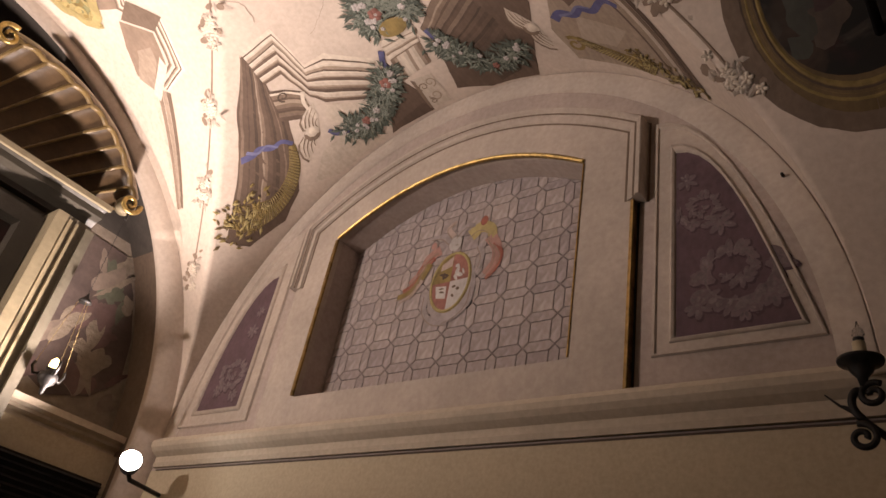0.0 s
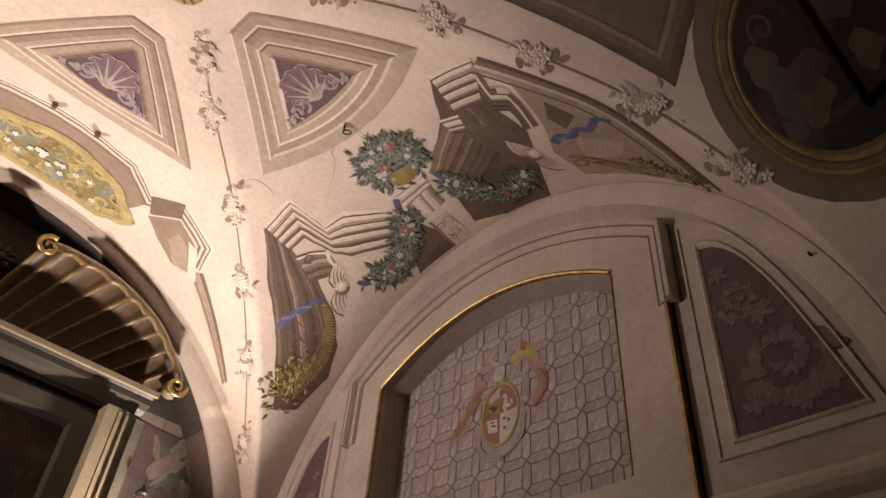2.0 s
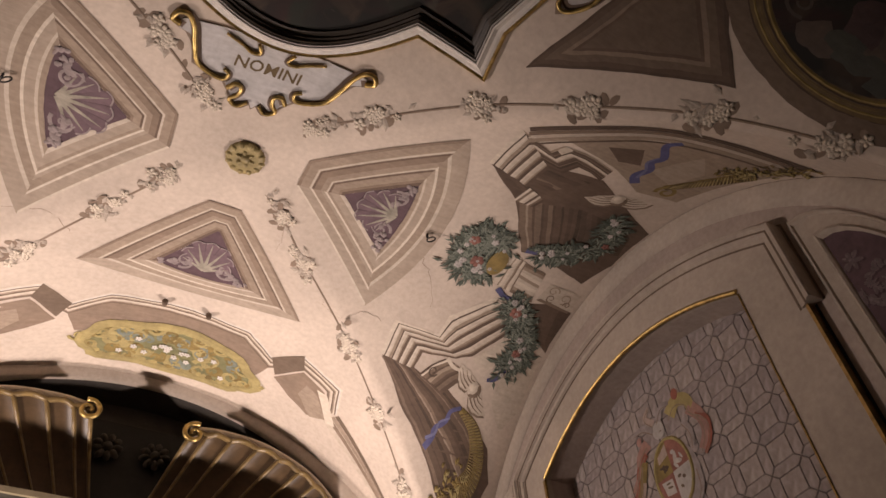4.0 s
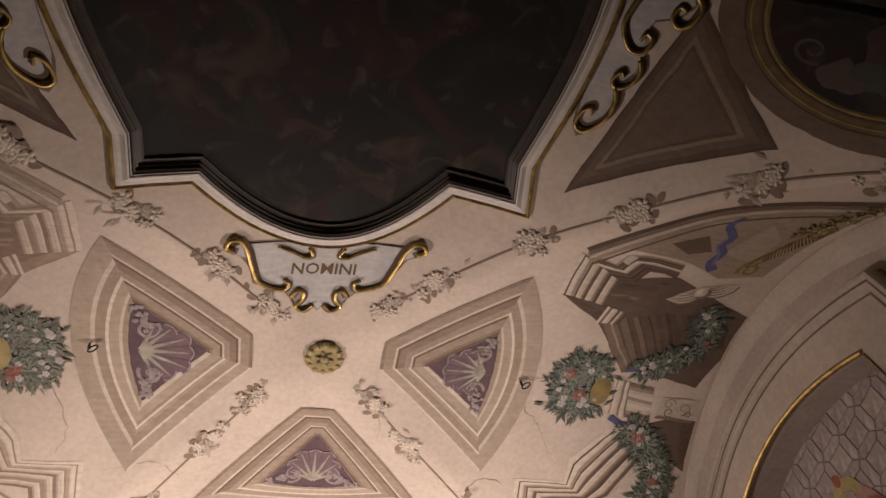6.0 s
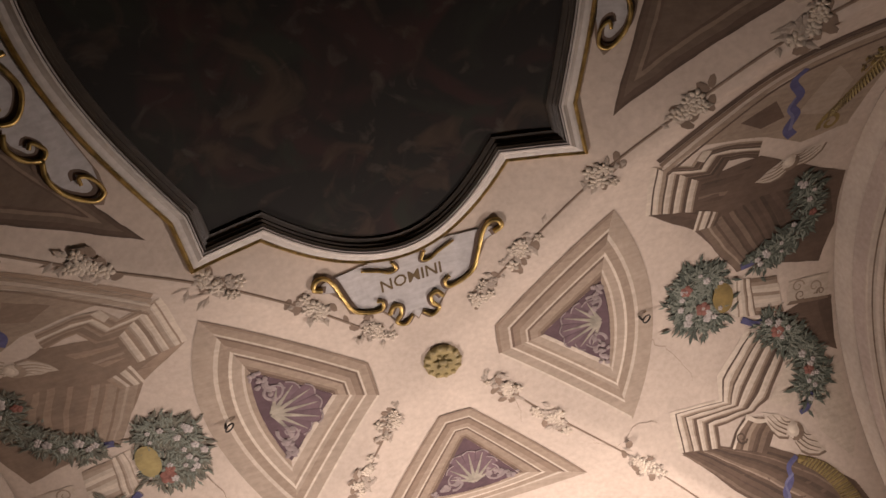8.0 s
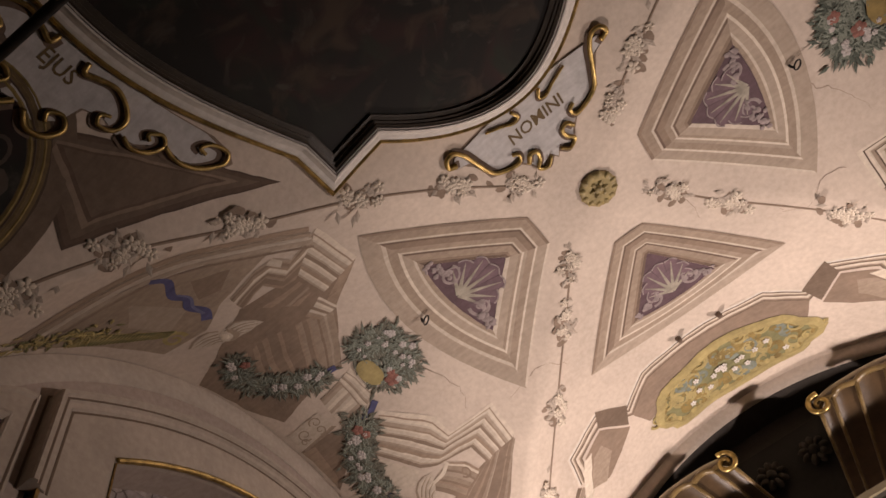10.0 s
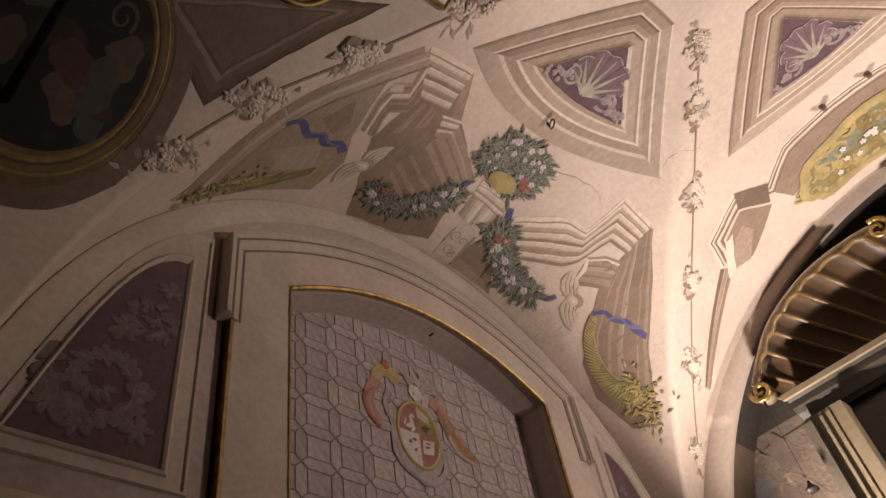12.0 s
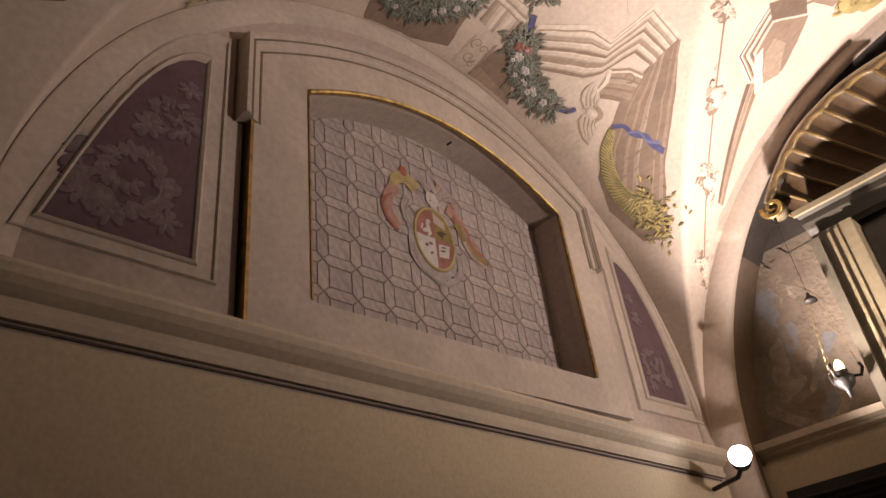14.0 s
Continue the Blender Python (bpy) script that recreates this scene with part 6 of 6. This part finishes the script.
# ---- floodlights on the cornice ends ----
for s, x, z in ((1, 1.675, 0.825), (-1, 1.73, 0.915)):
    eye = Vector((s * x, 3.45, EYE + z))
    f = thing("floodlight", "small black floodlight clamped to the cornice, switched on", "floodlight", eye, "floodlights")
    m = look(eye, (-0.2, 0.4, 2.9))
    bm = lathe(bmesh.new(), eye, [(0.03, 0.10), (0.045, 0.07), (0.052, 0.0), (0.0535, -0.01), (0.0535, -0.016), (0.05, -0.016), (0.048, -0.006)], 20, m.to_3x3())
    part("housing", bm, IRON, f, smooth=True)
    bm = lathe(bmesh.new(), eye, [(0.0505, -0.0165), (0.046, -0.020), (0.02, -0.023)], 20, m.to_3x3())
    part("lens", bm, GLOW, f, "glowing lamp glass", True)
    part("bracket", tube(bmesh.new(), [eye - Vector((0, 0, 0.03)), eye + Vector((s * 0.08, 0.09, -0.06)), Vector((s * 1.99, 3.62, EYE + z - 0.06))], 0.012, 7), IRON, f, "black mounting arm", True)


# ---- hanging lamps ----
def chain(bm, a, b, link=0.02):
    a, b = Vector(a), Vector(b)
    n = max(2, int((b - a).length / link))
    for i in range(n):
        p, q = a.lerp(b, (i + 0.05) / n), a.lerp(b, (i + 0.98) / n)
        d = (q - p).normalized()
        w = d.orthogonal().normalized() if i % 2 else d.cross(d.orthogonal()).normalized()
        tube(bm, [p, p.lerp(q, 0.5) + w * 0.004, q], 0.0016, 4)
    return bm


for s, zb in ((1, 1.11), (-1, 1.17)):
    x, y = s * 1.235, 3.70
    l = thing("hanging_lamp", "dark bronze hanging sanctuary lamp with a small lit bulb", "hanging lamp", (x, y, EYE + 2.06), "hanging lamps")
    part("hook", tube(bmesh.new(), [(x - s * 0.02, 3.72, EYE + 2.12), (x, y, EYE + 2.10), (x, y, EYE + 2.05)], 0.008, 6), IRON, l)
    part("chain", chain(bmesh.new(), (x, y, EYE + 2.05), (x, y, EYE + zb + 0.45)), IRON, l)
    part("cap", lathe(bmesh.new(), (x, y, EYE + zb + 0.41), [(0.034, 0.0), (0.03, 0.012), (0.012, 0.03), (0.006, 0.05)], 14), IRON, l, smooth=True)
    for k in range(3):
        a = math.tau * k / 3 + 0.4
        part("chain", chain(bmesh.new(), (x + 0.03 * math.cos(a), y + 0.03 * math.sin(a), EYE + zb + 0.41), (x + 0.085 * math.cos(a), y + 0.085 * math.sin(a), EYE + zb + 0.05)), BRASS, l)
        part("arm", tube(bmesh.new(), [(x + r * math.cos(a), y + r * math.sin(a), EYE + zb + h) for r, h in ((0.04, 0.0), (0.075, -0.005), (0.092, 0.03), (0.085, 0.055))], 0.008, 6), IRON, l, smooth=True)
    part("bowl", lathe(bmesh.new(), (x, y, EYE + zb - 0.09), [(0.004, -0.01), (0.010, 0.0), (0.014, 0.03), (0.036, 0.05), (0.048, 0.075), (0.044, 0.095), (0.026, 0.105), (0.03, 0.125)], 16), IRON, l, "dark bronze bowl", True)
    part("bulb", lathe(bmesh.new(), (x, y, EYE + zb + 0.03), [(0.014, 0.0), (0.022, 0.02), (0.018, 0.045), (0.006, 0.06)], 12), BULB, l, "small glowing yellow bulb", True)

# ---- candle sconce on the east wall ----
sc = thing("wall_sconce", "black wrought-iron wall sconce with an unlit electric candle", "wall sconce", (1.85, 0.275, EYE + 1.0))
X = 1.84
part("drip_cup", lathe(bmesh.new(), (X, 0.282, EYE + 0.965), [(0.008, -0.03), (0.014, 0.0), (0.03, 0.02), (0.034, 0.035), (0.058, 0.044), (0.06, 0.052), (0.02, 0.054)], 18), IRON, sc, smooth=True)
part("candle", lathe(bmesh.new(), (X, 0.280, EYE + 1.018), [(0.0175, 0.0), (0.0175, 0.052), (0.012, 0.054)], 14), CANDLE, sc, "cream plastic candle sleeve", True)
part("bulb_holder", lathe(bmesh.new(), (X, 0.279, EYE + 1.072), [(0.014, 0.0), (0.015, 0.01), (0.010, 0.014)], 12), IRON, sc)
part("bulb", lathe(bmesh.new(), (X, 0.278, EYE + 1.086), [(0.010, 0.0), (0.017, 0.008), (0.015, 0.02), (0.006, 0.03), (0.002, 0.05)], 12), GLASS, sc, "clear unlit bulb", True)
curve = smooth_line([(0.288, 0.935), (0.31, 0.92), (0.315, 0.885), (0.295, 0.85), (0.255, 0.825), (0.20, 0.81)], 7)
part("arm", tube(bmesh.new(), [(X + 0.16 * max(0, (0.30 - y)) / 0.10 if y < 0.30 else X, y, EYE + z) for y, z in curve], 0.011, 8), IRON, sc, smooth=True)
part("scroll", tube(bmesh.new(), [(X, y, EYE + z) for y, z in spiral(0.262, 0.915, 0.036, 1.35, 2.2, 26, 0.25, -1)], 0.009, 7), IRON, sc, smooth=True)
part("scroll", tube(bmesh.new(), [(X, y, EYE + z) for y, z in spiral(0.30, 0.80, 0.038, 1.35, 1.3, 26, 0.25, 1)], 0.009, 7), IRON, sc, smooth=True)
part("spike", tube(bmesh.new(), [(X, y, EYE + z) for y, z in ((0.30, 0.86), (0.335, 0.885), (0.345, 0.89), (0.38, 0.925))], 0.008, 7, 0.002), IRON, sc)
part("wall_plate", box(bmesh.new(), 1.975, 1.994, 0.16, 0.23, EYE + 0.70, EYE + 0.92), IRON, sc)

# ---- small fixings ----
for x, y, turn in ((0.975, 2.097, 0.6), (-1.022, 2.046, 2.4)):
    h = thing("ceiling_hook", "small black iron hook in the vault", "hook", on_vault(x, y), "ceiling hooks")
    part("shank", tube(bmesh.new(), [on_vault(x, y), on_vault(x, y, 0.03)], 0.006, 6), IRON, h)
    o = on_vault(x, y, 0.035)
    part("eye", tube(bmesh.new(), [o + Vector((0.02 + 0.02 * math.cos(a + turn), 0.014 * math.sin(a), -0.008 * math.sin(a))) for a in [math.tau * i / 12 for i in range(13)]], 0.004, 5), IRON, h)
for x, y in ((0.14, 3.12), (-0.10, 3.11)):
    p = on_vault(x, y)
    tagged(mesh_object("wall_peg", tube(bmesh.new(), [p, p + Vector((0, -0.03, -0.05))], 0.017, 8, 0.013), BROWN), "brown wooden peg in the vault", "peg", "pegs above the altar arch")
for put, y, z in ((side_wall(1), 2.02, 1.085), (side_wall(-1), 2.03, 1.105), (side_wall(-1), 1.27, 1.085), (side_wall(1), 0.465, 1.84), (side_wall(1), 2.09, 2.40), (side_wall(-1), 2.05, 2.33)):
    tagged(mesh_object("nail", tube(bmesh.new(), [put(y, z, 0.0), put(y, z - 0.004, 0.028)], 0.006, 6), IRON), "short rusty nail in the lunette wall", "nail", "nails in the lunette walls")
rng = random.Random(17)
for pts in ([(0.98, 2.66), (0.86, 2.64), (0.74, 2.72), (0.62, 2.66)], [(1.0, 2.22), (1.12, 2.34), (1.2, 2.5)], [(-0.62, 2.72), (-0.72, 2.62), (-0.95, 2.66)], [(0.15, 2.2), (0.3, 2.35), (0.32, 2.5)], [(-1.2, 2.25), (-1.12, 2.45), (-1.16, 2.6)], [(0.62, 1.66), (0.5, 1.8), (0.42, 1.92)]):
    line = [(p[0] + rng.gauss(0, 0.006), p[1] + rng.gauss(0, 0.006)) for p in smooth_line(pts, 6)]
    part("crack", stripe(line, 0.0026, 0.001, 0.0042), BROWNL, ceiling, "hairline crack in the plaster")
